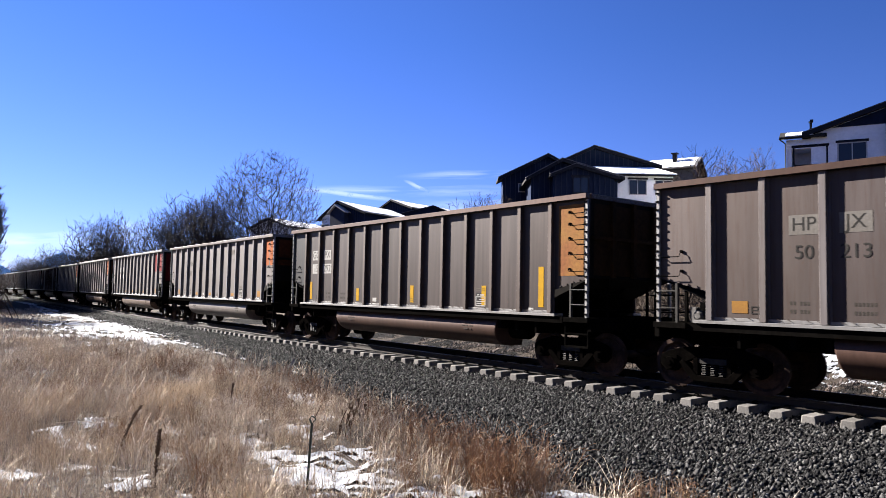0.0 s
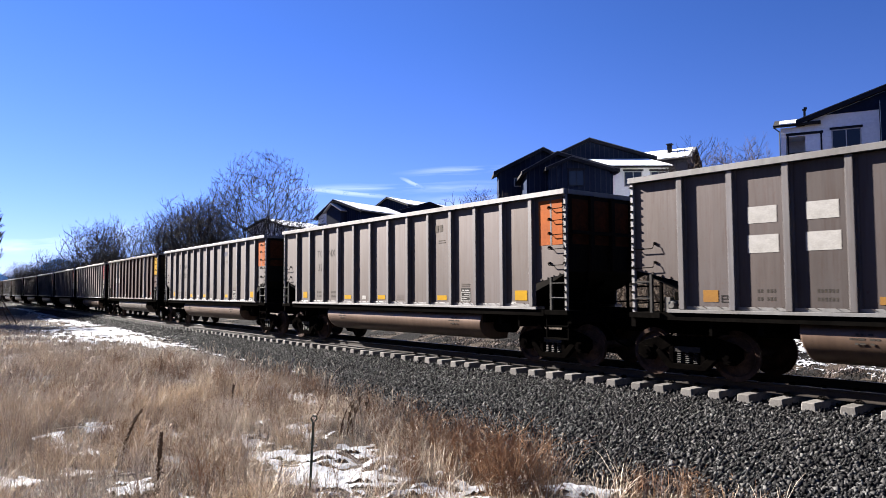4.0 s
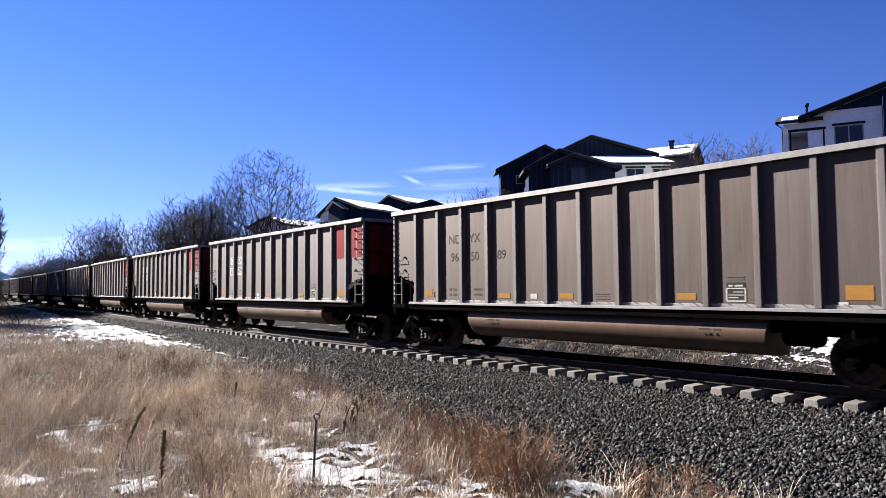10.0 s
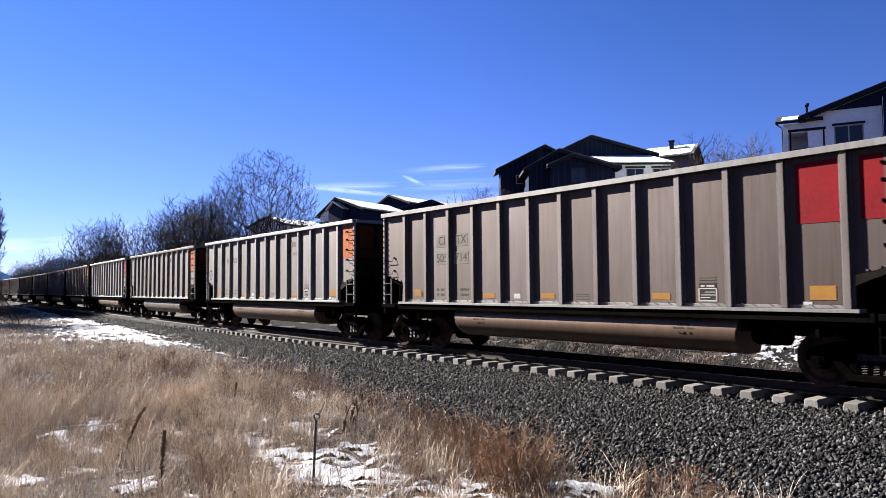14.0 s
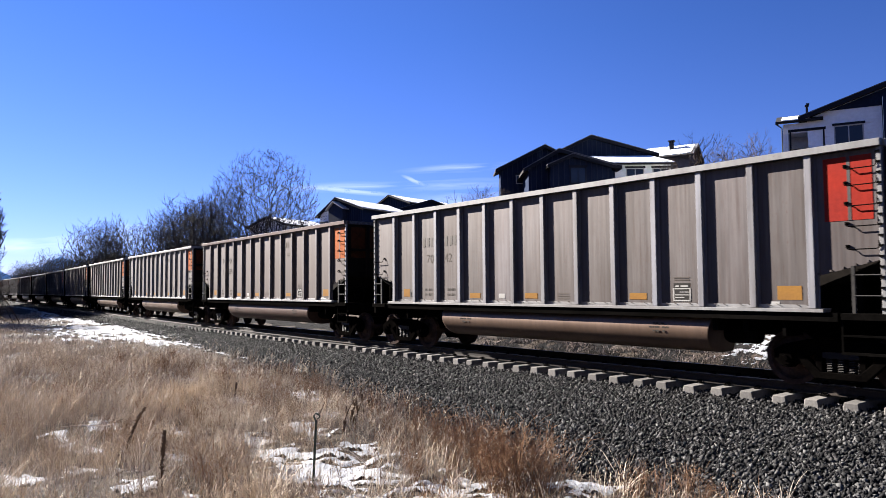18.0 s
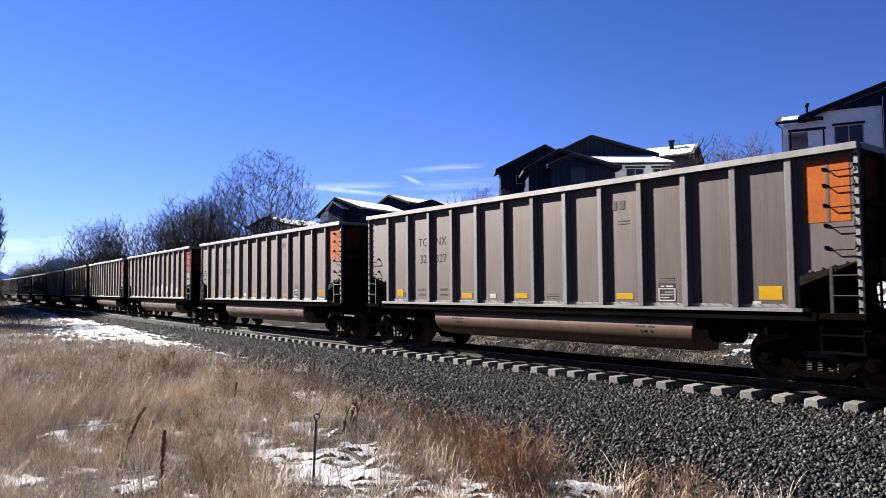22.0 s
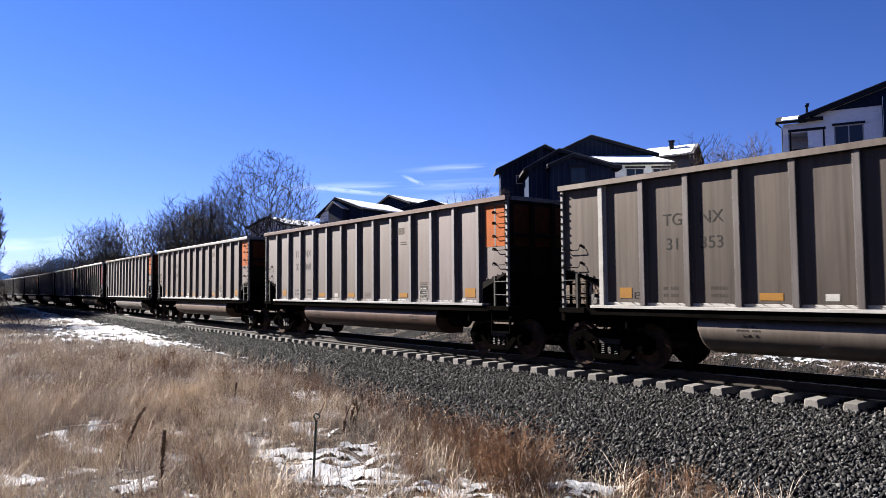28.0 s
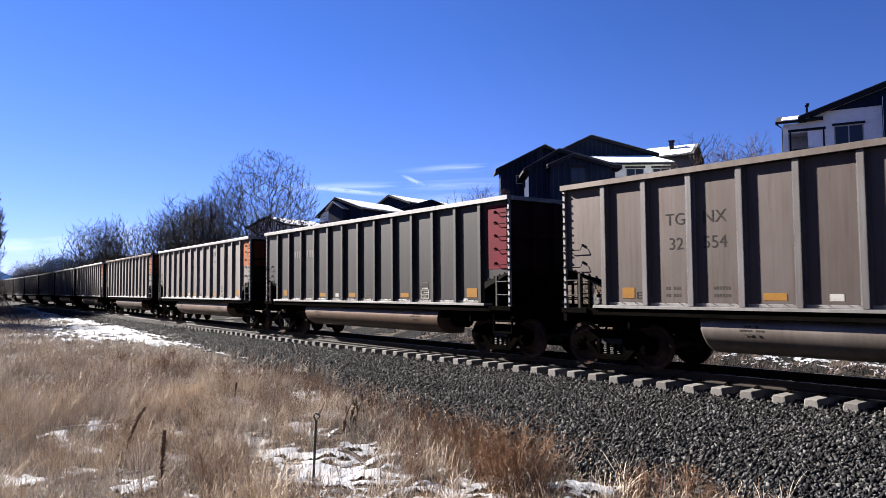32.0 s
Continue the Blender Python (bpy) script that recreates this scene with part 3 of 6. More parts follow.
        sh = Shape()
        sh.box(H - .72, H - .69, -1.5, -1.44, .55, 1.12)
        sh.box(H - .06, H - .03, -1.5, -1.44, .55, 1.12)
        sh.box(H - .72, H - .03, -1.51, -1.43, .55, .59)
        sh.box(H - .72, H - .03, -1.51, -1.43, .84, .87)
        part("stirrup", mesh("stirrup", sh, STEEL), car, "", turn)
        # corner posts and hand holds, both sides of this end
        for k, y in ((0, -1.515), (1, 1.515)):
            m = pose(sx * (H - .05), y, 0)
            p = part("corner_post", post, car, "bright worn corner post", m @ (flip if k else Matrix.Identity(4)))
            tagged(part("rung_bolts", bolts, p), kind="stuff")
        for z in (3.6, 3.33, 3.0, 2.67, 2.3):
            part("grab_iron", grab, car, "thin dark grab iron", turn @ pose(H - .32, SHEET - .002, z))
        for z in (2.55, 2.17):
            part("grab_iron", grab, car, "thin dark grab iron", (flip if sx > 0 else Matrix.Identity(4)) @ pose(-H + .31, SHEET - .002, z))
        part("step_ladder", step, car, "", turn @ pose(H - .48, -1.56, 0))
        part("step_ladder", step, car, "", turn @ pose(H - .48, 1.56, 0))
    sh = Shape()
    for y0, y1 in ((-1.592, -1.46), (1.46, 1.592)):
        sh.box(-H - .0, H + .0, y0, y1, 3.85, 3.97)
    for x0, x1 in ((-H - .04, -H + .12), (H - .12, H + .04)):
        sh.box(x0, x1, -1.46, 1.46, 3.85, 3.96)
    part("top_rim", mesh("top_rim", sh, CHORD, 0.008), car, "scuffed bright top rim")
    for sy in (-1, 1):
        sh = Shape()
        y = sy * 1.60
        sh.prism([(y, 1.225), (y, 1.285), (y - sy * .3, 1.292), (y - sy * .3, 1.225)], "x", -H + .85, H - .95)
        sh.box(-H + 1.15, H - 1.15, min(sy * 1.501, sy * 1.514), max(sy * 1.501, sy * 1.514), 1.29, 1.35)
        part("side_sill", mesh("side_sill", sh, CHORD, 0.004), car, "scuffed side sill")
        sh = Shape()
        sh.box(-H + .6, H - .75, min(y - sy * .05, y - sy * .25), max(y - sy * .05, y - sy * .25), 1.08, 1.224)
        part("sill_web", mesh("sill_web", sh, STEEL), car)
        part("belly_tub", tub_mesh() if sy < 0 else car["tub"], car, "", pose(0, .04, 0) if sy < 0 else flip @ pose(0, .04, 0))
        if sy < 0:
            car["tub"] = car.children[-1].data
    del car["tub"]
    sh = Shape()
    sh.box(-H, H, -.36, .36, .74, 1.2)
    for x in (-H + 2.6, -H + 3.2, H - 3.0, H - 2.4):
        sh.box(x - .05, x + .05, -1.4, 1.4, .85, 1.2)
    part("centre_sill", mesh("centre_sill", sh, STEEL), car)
    sh = Shape()
    sh.lathe([(.0, -.35), (.16, -.33), (.19, -.28), (.19, .28), (.16, .33), (.0, .35)], 0, 14)
    part("air_reservoir", mesh("air_reservoir", sh, STEEL), car, "", pose(H - 2.7, -.9, .78, 0, 0, 90))
    for o in car.children:          # the body rides on its trucks
        o.location.z += .063
    # trucks
    frame_m, spring, ws, bear = side_frame_mesh(), spring_mesh(), wheelset_mesh(), bearing_mesh()
    sh = Shape()
    sh.box(-.2, .2, -1.05, 1.05, .42, .72)
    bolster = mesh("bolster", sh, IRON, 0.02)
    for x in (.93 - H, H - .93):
        truck = part("truck", bolster, car, "shade-dark cast-steel two-axle truck", pose(x, 0, 0))
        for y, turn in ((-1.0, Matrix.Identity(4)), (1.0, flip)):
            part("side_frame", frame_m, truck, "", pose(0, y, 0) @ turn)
            part("spring_nest", spring, truck, "", pose(0, y, 0))
            for dx in (-.89, .89):
                part("bearing", bear, truck, "", pose(dx, y - (.06 if y < 0 else -.06), .46) @ turn)
        for dx in (-.89, .89):
            part("wheelset", ws, truck, "brown steel wheels on an axle", pose(dx, 0, .46))
    return car


template = build_car()


def letters(text, size):
    c = bpy.data.curves.new("letters", "FONT")
    c.body, c.size, c.align_x, c.align_y = text, size, "CENTER", "CENTER"
    ob = bpy.data.objects.new("letters", c)
    me = bpy.data.meshes.new_from_object(ob)
    bpy.data.objects.remove(ob)
    bpy.data.curves.remove(c)
    return me


PLATES, LETTERS = {}, {}


def plate(car, name, mat, x, z, w, h, y=SHEET - .004, label=""):
    """A painted patch or sticker on the side, x from the body's rear end."""
    key = (name, mat, round(w, 3), round(h, 3))
    if key not in PLATES:
        PLATES[key] = mesh(name, Shape().box(-w / 2, w / 2, -.002, .002, -h / 2, h / 2), COLOUR[mat])
    return part(name, PLATES[key], car, label, pose(x - H, y, z + .063))


def write(car, text, x, z, size, mat="ink", lift=.004):
    key = (text, size, mat)
    if key not in LETTERS:
        me = letters(text, size)
        me.materials.clear()
        me.materials.append(COLOUR[mat])
        LETTERS[key] = me
    part("lettering", LETTERS[key], car, "", pose(x - H, SHEET - lift, z + .063, 90))


def bars(car, mat, x, z, widths, h, gap=.028, y=SHEET - .0012):
    """A line of small print: short bars side by side."""
    key = ("print", mat, tuple(widths), h)
    if key not in PLATES:
        sh, at = Shape(), -(sum(abs(w) for w in widths) + gap * (len(widths) - 1)) / 2
        for w in widths:
            if w > 0:
                sh.box(at, at + w, -.001, .001, -h / 2, h / 2)
            at += abs(w) + gap
        PLATES[key] = mesh("notice_line", sh, COLOUR[mat])
    return part("notice_line", PLATES[key], car, "", pose(x - H, y, z + .063))


def blob(car, mat, x, z, w, h, lift):
    """A rounded spray-painted letter shape."""
    pts = []
    for k in range(18):
        a = k * math.tau / 18
        c, d = math.cos(a), math.sin(a)
        wob = 1 + .08 * math.sin(3 * a + x * 7)
        pts.append((math.copysign(abs(c) ** .6, c) * w / 2 * wob, math.copysign(abs(d) ** .6, d) * h / 2 * wob))
    part("graffiti_patch", mesh("graffiti_patch", Shape().prism(pts, "y", -.001, .001), COLOUR[mat]), car, "", pose(x - H, SHEET - lift - .001, z + .063))


def bay_x(i):
    """Middle of bay i (0: the rear end bay), clear of the rib's shadow."""
    return 1.157 + 1.019 * (i - .5) + .05


# index, paint, end colour, double patch, strip colour, lettering as (bay, row, text), ink, extras
FLEET = {
    10: ("tan", "orange", 0, "rust_orange", [], "ink", ""),
    9: ("warm", "orange", 0, "rust_orange", [(2, 0, "HP"), (3, 0, "JX"), (2, 1, "50"), (3, 1, "213")], "ink", "boxed"),
    8: ("olive", "amber", 0, "bars", [(1, 0, "GG"), (2, 0, "PX"), (1, 1, "15"), (2, 1, "292")], "ink", "boxed"),
    7: ("tan", "orange", 0, "rust_orange", [(2, 0, "TG"), (3, 0, "NX"), (2, 1, "31"), (3, 1, "843")], "ink", "mark"),
    6: ("tan", "red", 1, "rust_orange", [], "ink", "patches"),
    5: ("tan", "orange", 0, "yellow", [(2, 0, "TG"), (3, 0, "NX"), (2, 1, "32")], "ink", "mark"),
    4: ("tan", "orange", 0, "yellow", [(2, 0, "TG"), (3, 0, "NX"), (2, 1, "32"), (3, 1, "079")], "ink", "mark"),
    3: ("brown", "yellow", 0, "bars", [(2, 1, "320"), (3, 1, "71")], "ink", "boxed rubbed"),
    2: ("tan", "red", 0, "rust_orange", [(2, 0, "ND"), (3, 0, "YX"), (2, 1, "96"), (3, 1, "50"), (4, 1, "98")], "ink", ""),
    1: ("warm", "red", 0, "rust_orange", [(2, 0, "ND"), (3, 0, "YX"), (2, 1, "96"), (3, 1, "50"), (4, 1, "89")], "ink", ""),
    0: ("tan", "red", 1, "rust_orange", [(2, 0, "CI"), (3, 0, "TX"), (2, 1, "506"), (3, 1, "479")], "ink", "boxed"),
    -1: ("warm", "red", 1, "rust_orange", [(2, 0, "CI"), (3, 0, "TX"), (2, 1, "505"), (3, 1, "710")], "ink", "boxed tag"),
    -2: ("warm", "red", 1, "rust_orange", [(2, 0, "CI"), (3, 0, "TX"), (2, 1, "505"), (3, 1, "714")], "ink", "boxed"),
    -3: ("pale", "orange", 0, "rust_orange", [(2, 0, "TG"), (3, 0, "NX")], "ink", "mark"),
    -4: ("tan", "orange", 0, "rust_orange", [(2, 0, "TG"), (3, 0, "NX"), (2, 1, "32"), (3, 1, "455")], "ink", "mark"),
    -5: ("pale", "scarlet", 0, "rust_orange", [(2, 1, "70"), (3, 1, "42")], "faint", "rubbed"),
    -6: ("warm", "orange", 0, "rust_orange", [(2, 0, "TG"), (3, 0, "NX"), (2, 1, "32"), (3, 1, "699")], "ink", "mark"),
    -7: ("pale", "orange", 0, "rust_orange", [(2, 0, "TG"), (3, 0, "NX"), (2, 1, "31"), (3, 1, "033")], "ink", "mark"),
    -8: ("tan", "orange", 0, "yellow", [(2, 0, "TG"), (3, 0, "NX"), (2, 1, "32"), (3, 1, "327")], "ink", "mark"),
    -9: ("warm", "orange", 0, "rust_orange", [(2, 0, "TG"), (3, 0, "NX"), (2, 1, "32"), (3, 1, "473")], "ink", "mark"),
    -10: ("warm", "scarlet", 0, "rust_orange", [(2, 0, "DL"), (3, 0, "RX"), (2, 1, "60"), (3, 1, "320")], "ink", "spray"),
    -11: ("warm", "orange", 0, "yellow", [(2, 0, "TG"), (3, 0, "NX"), (2, 1, "31"), (3, 1, "39")], "ink", "mark"),
    -12: ("dull", "orange", 0, "rust_orange", [(2, 0, "TG"), (3, 0, "NX"), (2, 1, "31"), (3, 1, "353")], "ink", "mark"),
    -13: ("tan", "orange", 0, "rust_orange", [(2, 0, "TG"), (3, 0, "NX"), (2, 1, "32"), (3, 1, "368")], "ink", "mark"),
    -14: ("warm", "orange", 0, "rust_orange", [(2, 0, "TG"), (3, 0, "NX"), (2, 1, "32"), (3, 1, "360")], "ink", "mark"),
    -15: ("tan", "orange", 0, "rust_orange", [(2, 0, "TG"), (3, 0, "NX"), (2, 1, "32"), (3, 1, "554")], "ink", "mark"),
    -16: ("grey", "crimson", 0, "rust_orange", [], "white", "rubbed"),
    -17: ("tan", "orange", 0, "rust_orange", [], "ink", "mark"),
}
# belly pan: rusty or grey instead of tan
BELLY = {9: "rust", 8: "rust", 7: "grey", 3: "grey", -4: "grey", -6: "rust", -12: "grey", -13: "rust", -15: "grey", -18: "rust", -21: "grey"}
LOOKS = {"dull": "soot-stained grey-brown aluminium", "tan": "dusty tan-grey aluminium", "warm": "brown-tinted aluminium", "pale": "pale streaked aluminium", "brown": "dark red-brown painted",
         "olive": "old brown weathered", "grey": "dark grey painted"}


def dress(car, n):
    """Paint, patches and stencils of car n."""
    paint, end, double, strip, text, ink, extra = FLEET.get(n, ("tan", "orange", 0, "rust_orange", [], "ink", ""))
    tagged(car, "%s coal gondola with %s corner patch" % (LOOKS[paint], end))
    for o in car.children_recursive:
        if o.data.materials[0] == BODY:
            o.material_slots[0].link = "OBJECT"
            o.material_slots[0].material = PAINT[paint]
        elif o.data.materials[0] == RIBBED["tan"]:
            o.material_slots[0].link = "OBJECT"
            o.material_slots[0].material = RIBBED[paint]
    if n == -12:                     # repaired first rib and sill
        for o in car.children:
            if o.name.startswith("side_sill") or (o.name.startswith("rib") and abs(o.location.x - RIBS[0]) < .1 and o.location.y < 0):
                o.material_slots[0].link = "OBJECT"
                o.material_slots[0].material = COLOUR["white"]
    kind = BELLY.get(n, "tan")
    for o in car.children:
        if kind != "tan" and o.name.startswith("belly_tub"):
            o.material_slots[0].link = "OBJECT"
            o.material_slots[0].material = TUBS[kind]
        if n == 8 and o.name.startswith("side_panel") and o.location.x == 0 and o.bound_box[0][0] < -H + .1:
            o.material_slots[0].link = "OBJECT"
            o.material_slots[0].material = PAINT["grey"]
    if n < -19:
        return
    tall = end in ("crimson", "amber")
    zt, zb = 3.76, (2.15 if tall else 2.72)
    plate(car, "corner_patch", end, 13.97, (zt + zb) / 2, .74, zt - zb)
    if not tall and end != "yellow":
        strip_ob = plate(car, "patch_stripe", "white", 13.99, (zt + zb) / 2, .05, zt - zb, SHEET - .008)
        strip_ob.material_slots[0].link = "OBJECT"
        strip_ob.material_slots[0].material = PAINT[paint]
    full = double or tall
    zl = 2.16 if full else zb
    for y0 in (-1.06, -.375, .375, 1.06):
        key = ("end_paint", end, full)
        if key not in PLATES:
            PLATES[key] = mesh("end_paint", Shape().box(-.002, .002, -.30, .30, zl, zt), SHADED[end])
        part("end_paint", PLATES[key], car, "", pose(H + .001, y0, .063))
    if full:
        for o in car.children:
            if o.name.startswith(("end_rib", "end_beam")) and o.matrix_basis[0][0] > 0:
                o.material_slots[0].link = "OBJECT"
                o.material_slots[0].material = SHADED[end]
    if double:
        plate(car, "corner_patch", end, 12.97, (zt + zb) / 2, .78, zt - zb)
    if strip == "bars":
        for i, h in ((2, .45), (4, .4), (6, .5), (9, .5), (12, .95)) if n == 3 else ((1, .62), (4, .40), (7, .50), (10, .50), (12, .95)):
            plate(car, "reflective_bar", "yellow", bay_x(i) + (.36 if n == 3 else -.22 if i == 1 else -.02 if i < 10 else .12), 1.42 + h / 2, .17, h)
    else:
        for i in (4, 6, 9):
            plate(car, "reflective_strip", strip, bay_x(i), 1.48, .42, .13)
        plate(car, "reflective_strip", strip, bay_x(12) + .05, 1.55, .42, .24)
        plate(car, "reflective_strip", strip, bay_x(1), 1.55, .30, .22)
    # stencil panel, small notices
    for dx, dz, w, h in ((0, .06, .36, .02), (0, -.17, .38, .025), (-.18, -.05, .025, .24), (.18, -.05, .025, .24), (0, -.06, .3, .016), (-.05, -.11, .2, .016), (.05, -.005, .2, .016)):
        plate(car, "stencil_frame", "white", bay_x(10) + dx, 1.57 + dz, w, h, SHEET - .006)
    plate(car, "stencil_block", "ink", bay_x(10), 1.57, .36, .34, SHEET - .003)
    for dx, w in ((-.1, .08), (.06, .16)):
        plate(car, "stencil_mark", "white", bay_x(10) + dx, 1.68, w, .03, SHEET - .006)
    for dz in (0, .045):
        plate(car, "notice_line", "faint", bay_x(10), 1.80 + dz, .34, .022)
    plate(car, "notice", "white", bay_x(5), 1.47, .22, .12)
    for dz in (0, .055, .11):
        plate(car, "notice_line", "faint", bay_x(7), 1.42 + dz, .38, .016)
    for i in (2, 3):
        for dz in (0, .14):
            bars(car, "dim_ink", bay_x(i) + .04, 1.50 + dz, (.036, .036, -.03, .036, .040, .036) if i == 2 else (.036, .036, .036, .036, .036, .036), .062, .022)
    for dx, dz, w, h in ((0, .06, .22, .018), (0, -.06, .22, .018), (-.1, 0, .018, .11), (.1, 0, .018, .11), (0, 0, .2, .014), (.01, .03, .018, .05)):
        plate(car, "stencil_frame", "ink", bay_x(1) + .32 + dx, 1.50 + dz, w, h)
    for dz, ws in ((0, (.05, .09, -.03, .06)), (.075, (.06, .03, .10, -.03, .08, .05)), (.15, (.05, .05, -.03, .07))):
        bars(car, "dim_ink", 10.3, .79 + dz, ws, .034, .02, -1.447)
        bars(car, "dim_ink", 4.3, .79 + dz, ws, .034, .02, -1.447)
    plate(car, "defect_card", "white", 12.72, 1.37, .16, .06)
    first = min((i for i, row, word in text), default=0)
    for i, row, word in text:
        if "boxed" in extra and not (n == 9 and row):
            plate(car, "number_patch", "chalk" if n in (9, -2) else "white", bay_x(i) + (.12 if i == first else -.08), (2.98, 2.50)[row], .60 if len(word) > 2 else .5, .34, SHEET - .002)
        write(car, word, bay_x(i) + (.12 if i == first else -.08), (2.98, 2.50)[row], .335, ink, .006 if "boxed" in extra else .003)
    if n == 2:
        plate(car, "number_patch", "white", bay_x(2), 2.50, .5, .4, SHEET - .0005)
    if "rubbed" in extra:
        for i in (2, 3):
            for dx in (-.16, .04, .2):
                plate(car, "faded_mark", "chalk", bay_x(i) + dx, 2.98, .10, .26, SHEET - .003)
    if "patches" in extra:
        for i in (2, 3):
            plate(car, "number_patch", "white", bay_x(i), 3.0, .52, .30, SHEET - .003)
            plate(car, "number_patch", "white", bay_x(i), 2.48, .56, .32, SHEET - .003)
    if "mark" in extra:
        for k, w in enumerate((.16, .16, .15)):
            plate(car, "faded_mark", "blue" if n in (4, -4, -12) else "faint", 9.42 + .21 * k, 3.4, w, .19)
        for dz in (0, .06):
            plate(car, "notice_line", "faint", bay_x(9), 3.0 + dz, .3, .02)
    if n == -10:
        for i, (w, h) in ((6, (.70, .66)), (7, (.80, .62)), (8, (.80, .72)), (9, (.80, .60)), (10, (.80, .74)), (11, (.6, .5))):
            blob(car, "pale_spray", bay_x(i), 1.34 + h / 2, w, h, .001)
            blob(car, "white", bay_x(i) - .16, 1.36 + h / 2, w * .22, h * .8, .004)
            blob(car, "white", bay_x(i) + .14, 1.40 + h * .6, w * .4, h * .3, .004)
            blob(car, "faint" if i not in (7, 10) else "rust_orange", bay_x(i) + .1, 1.38 + h * .22, w * .36, h * .3, .004)
    if n == -1:
        for dx, w, h in ((-.25, .12, .36), (0, .16, .22), (.12, .3, .06), (.28, .10, .3)):
            plate(car, "graffiti_patch", "spray", 1.75 + dx, 1.6, w, h)
    if n == 3:
        for o in car.children:
            if o.name.startswith(("side_sill", "top_rim")):
                o.material_slots[0].link = "OBJECT"
                o.material_slots[0].material = RIBBED["olive" if o.name.startswith("top") else "brown"]
        rr = random.Random(4)
        for i, z0, ln in ((1, 1.62, .35), (10, 1.56, .62), (11, 1.52, .8)):
            pts, u = [], 0.0
            big = [rr.uniform(.05, .13) for k in range(9)]
            for k in range(64):
                a = k / 63 * math.tau * 4.5
                pts.append((ln * (k / 63 - .5) + .07 * math.cos(a), 0, big[int(a / math.tau * 2) % 9] * math.sin(a)))
            part("graffiti_line", mesh("graffiti_line", Shape().tube(pts, .009, 4), COLOUR["white"]), car, "white scrawled spray line", pose(bay_x(i) + .08 - H, SHEET - .001, z0 + .063))
        for o in car.children:           # two ribs replaced in bare metal
            if o.name.startswith("rib") and o.location.y < 0 and min(abs(o.location.x - RIBS[2]), abs(o.location.x - RIBS[10])) < .1:
                o.material_slots[0].link = "OBJECT"
                o.material_slots[0].material = RIBBED["pale"]
        blob(car, "scarlet", bay_x(1) - .1, 1.52, .12, .08, .002)
        plate(car, "graffiti_patch", "scarlet", 12.75, 1.6, .16, .1)


CARS = {}
for n in range(10, -28, -1):
    CARS[n] = template if n == 10 else copy_thing(template, Matrix.Identity(4))
for n, car in CARS.items():
    dress(car, n)

# ---------------------------------------------------------------- track
line = new("railway_track")
tagged(line, "single railway line on concrete ties", "track", kind="structure")
sh = Shape().prism([(-.14, -.2), (.14, -.2), (.115, .03), (-.115, .03)], "y", -1.295, 1.295)
tie_me = mesh("concrete_tie", sh, CONCRETE, 0.015)
rng = random.Random(5)
TIE = 0.593
TIE0 = -10.177
for i in range(-250, 30):
    s = TIE0 + .14 + TIE * i + rng.uniform(-.025, .025)
    part("concrete_tie", tie_me, line, "", track_pose(s, rng.uniform(-.015, .015), -.22 + rng.uniform(-.012, .008)) @ pose(0, 0, 0, 0, 0, rng.uniform(-1, 1)))
sh = Shape().box(-.05, .05, -.05, .03, -.155, -.135).tube([(-.04, -.04, -.13), (-.04, .03, -.11), (0, .045, -.105), (.04, .03, -.11), (.04, -.04, -.13)], .012, 4)
clip_me = mesh("rail_clip", sh, STEEL)
for i in range(-12, 26):
    s = TIE0 + .14 + TIE * i
    for off in (.754, -.754):
        for sgn in (1, -1):
            part("rail_clip", clip_me, line, "", track_pose(s, off + sgn * .10, 0) @ pose(0, 0, -.03, 0, 0, 0 if sgn > 0 else 180))
prof = [(-.075, -.172), (.075, -.172), (.075, -.155), (.012, -.13), (.012, -.045), (.037, -.03), (.037, -.004), (-.037, -.004), (-.037, -.03), (-.012, -.045), (-.012, -.13), (-.075, -.155)]
for off in (-.754, .754):
    for name, pr, mat in (("rail", prof, RAIL), ("rail_head", [(-.033, -.004), (.033, -.004), (.028, 0), (-.028, 0)], RAILHEAD)):
        v, f, n = [], [], len(pr)
        stations = list(np.arange(-560, -120, 8.0)) + list(np.arange(-120, 430, 4.0))
        for s in stations:
            v += [tuple(track(s, off + a, z)) for a, z in pr]
        for i in range(len(stations) - 1):
            f += [(i * n + k, i * n + (k + 1) % n, (i + 1) * n + (k + 1) % n, (i + 1) * n + k) for k in range(n)]
        part(name, mesh(name, Shape().add(v, f), mat), line)

# ---------------------------------------------------------------- houses on the bank
NAVY = mottled("navy_board", (0.0105, 0.0172, 0.0370), (0.0150, 0.0225, 0.0450), 0.8, 0.7, fine=0.25, relief=0.1, spec=0.04)
BATTEN = mottled("navy_batten", (0.021, 0.027, 0.047), (0.027, 0.033, 0.054), 0.8, 0.7, fine=0.2, relief=0.05)
WHITE = mottled("white_siding", (0.88, 0.88, 0.88), (0.80, 0.80, 0.81), 0.6, 0.6, fine=0.1, relief=0.05)
SHINGLE = mottled("dark_shingles", (0.0165, 0.0158, 0.0158), (0.0270, 0.0248, 0.0240), 2.0, 0.9, fine=0.4, relief=0.4)
TRIM = mottled("dark_trim", (0.0080, 0.0088, 0.0120), (0.0112, 0.0112, 0.0144), 1, 0.6, fine=0.2, relief=0.0)
FRAME = mottled("pale_window_frame", (0.4200, 0.4060, 0.3780), (0.3850, 0.3710, 0.3500), 2, 0.5, fine=0.1, relief=0.0)
INSIDE = mottled("dim_room", (0.05, 0.05, 0.055), (0.07, 0.068, 0.065), 1, 0.9, fine=0.2, relief=0.0)
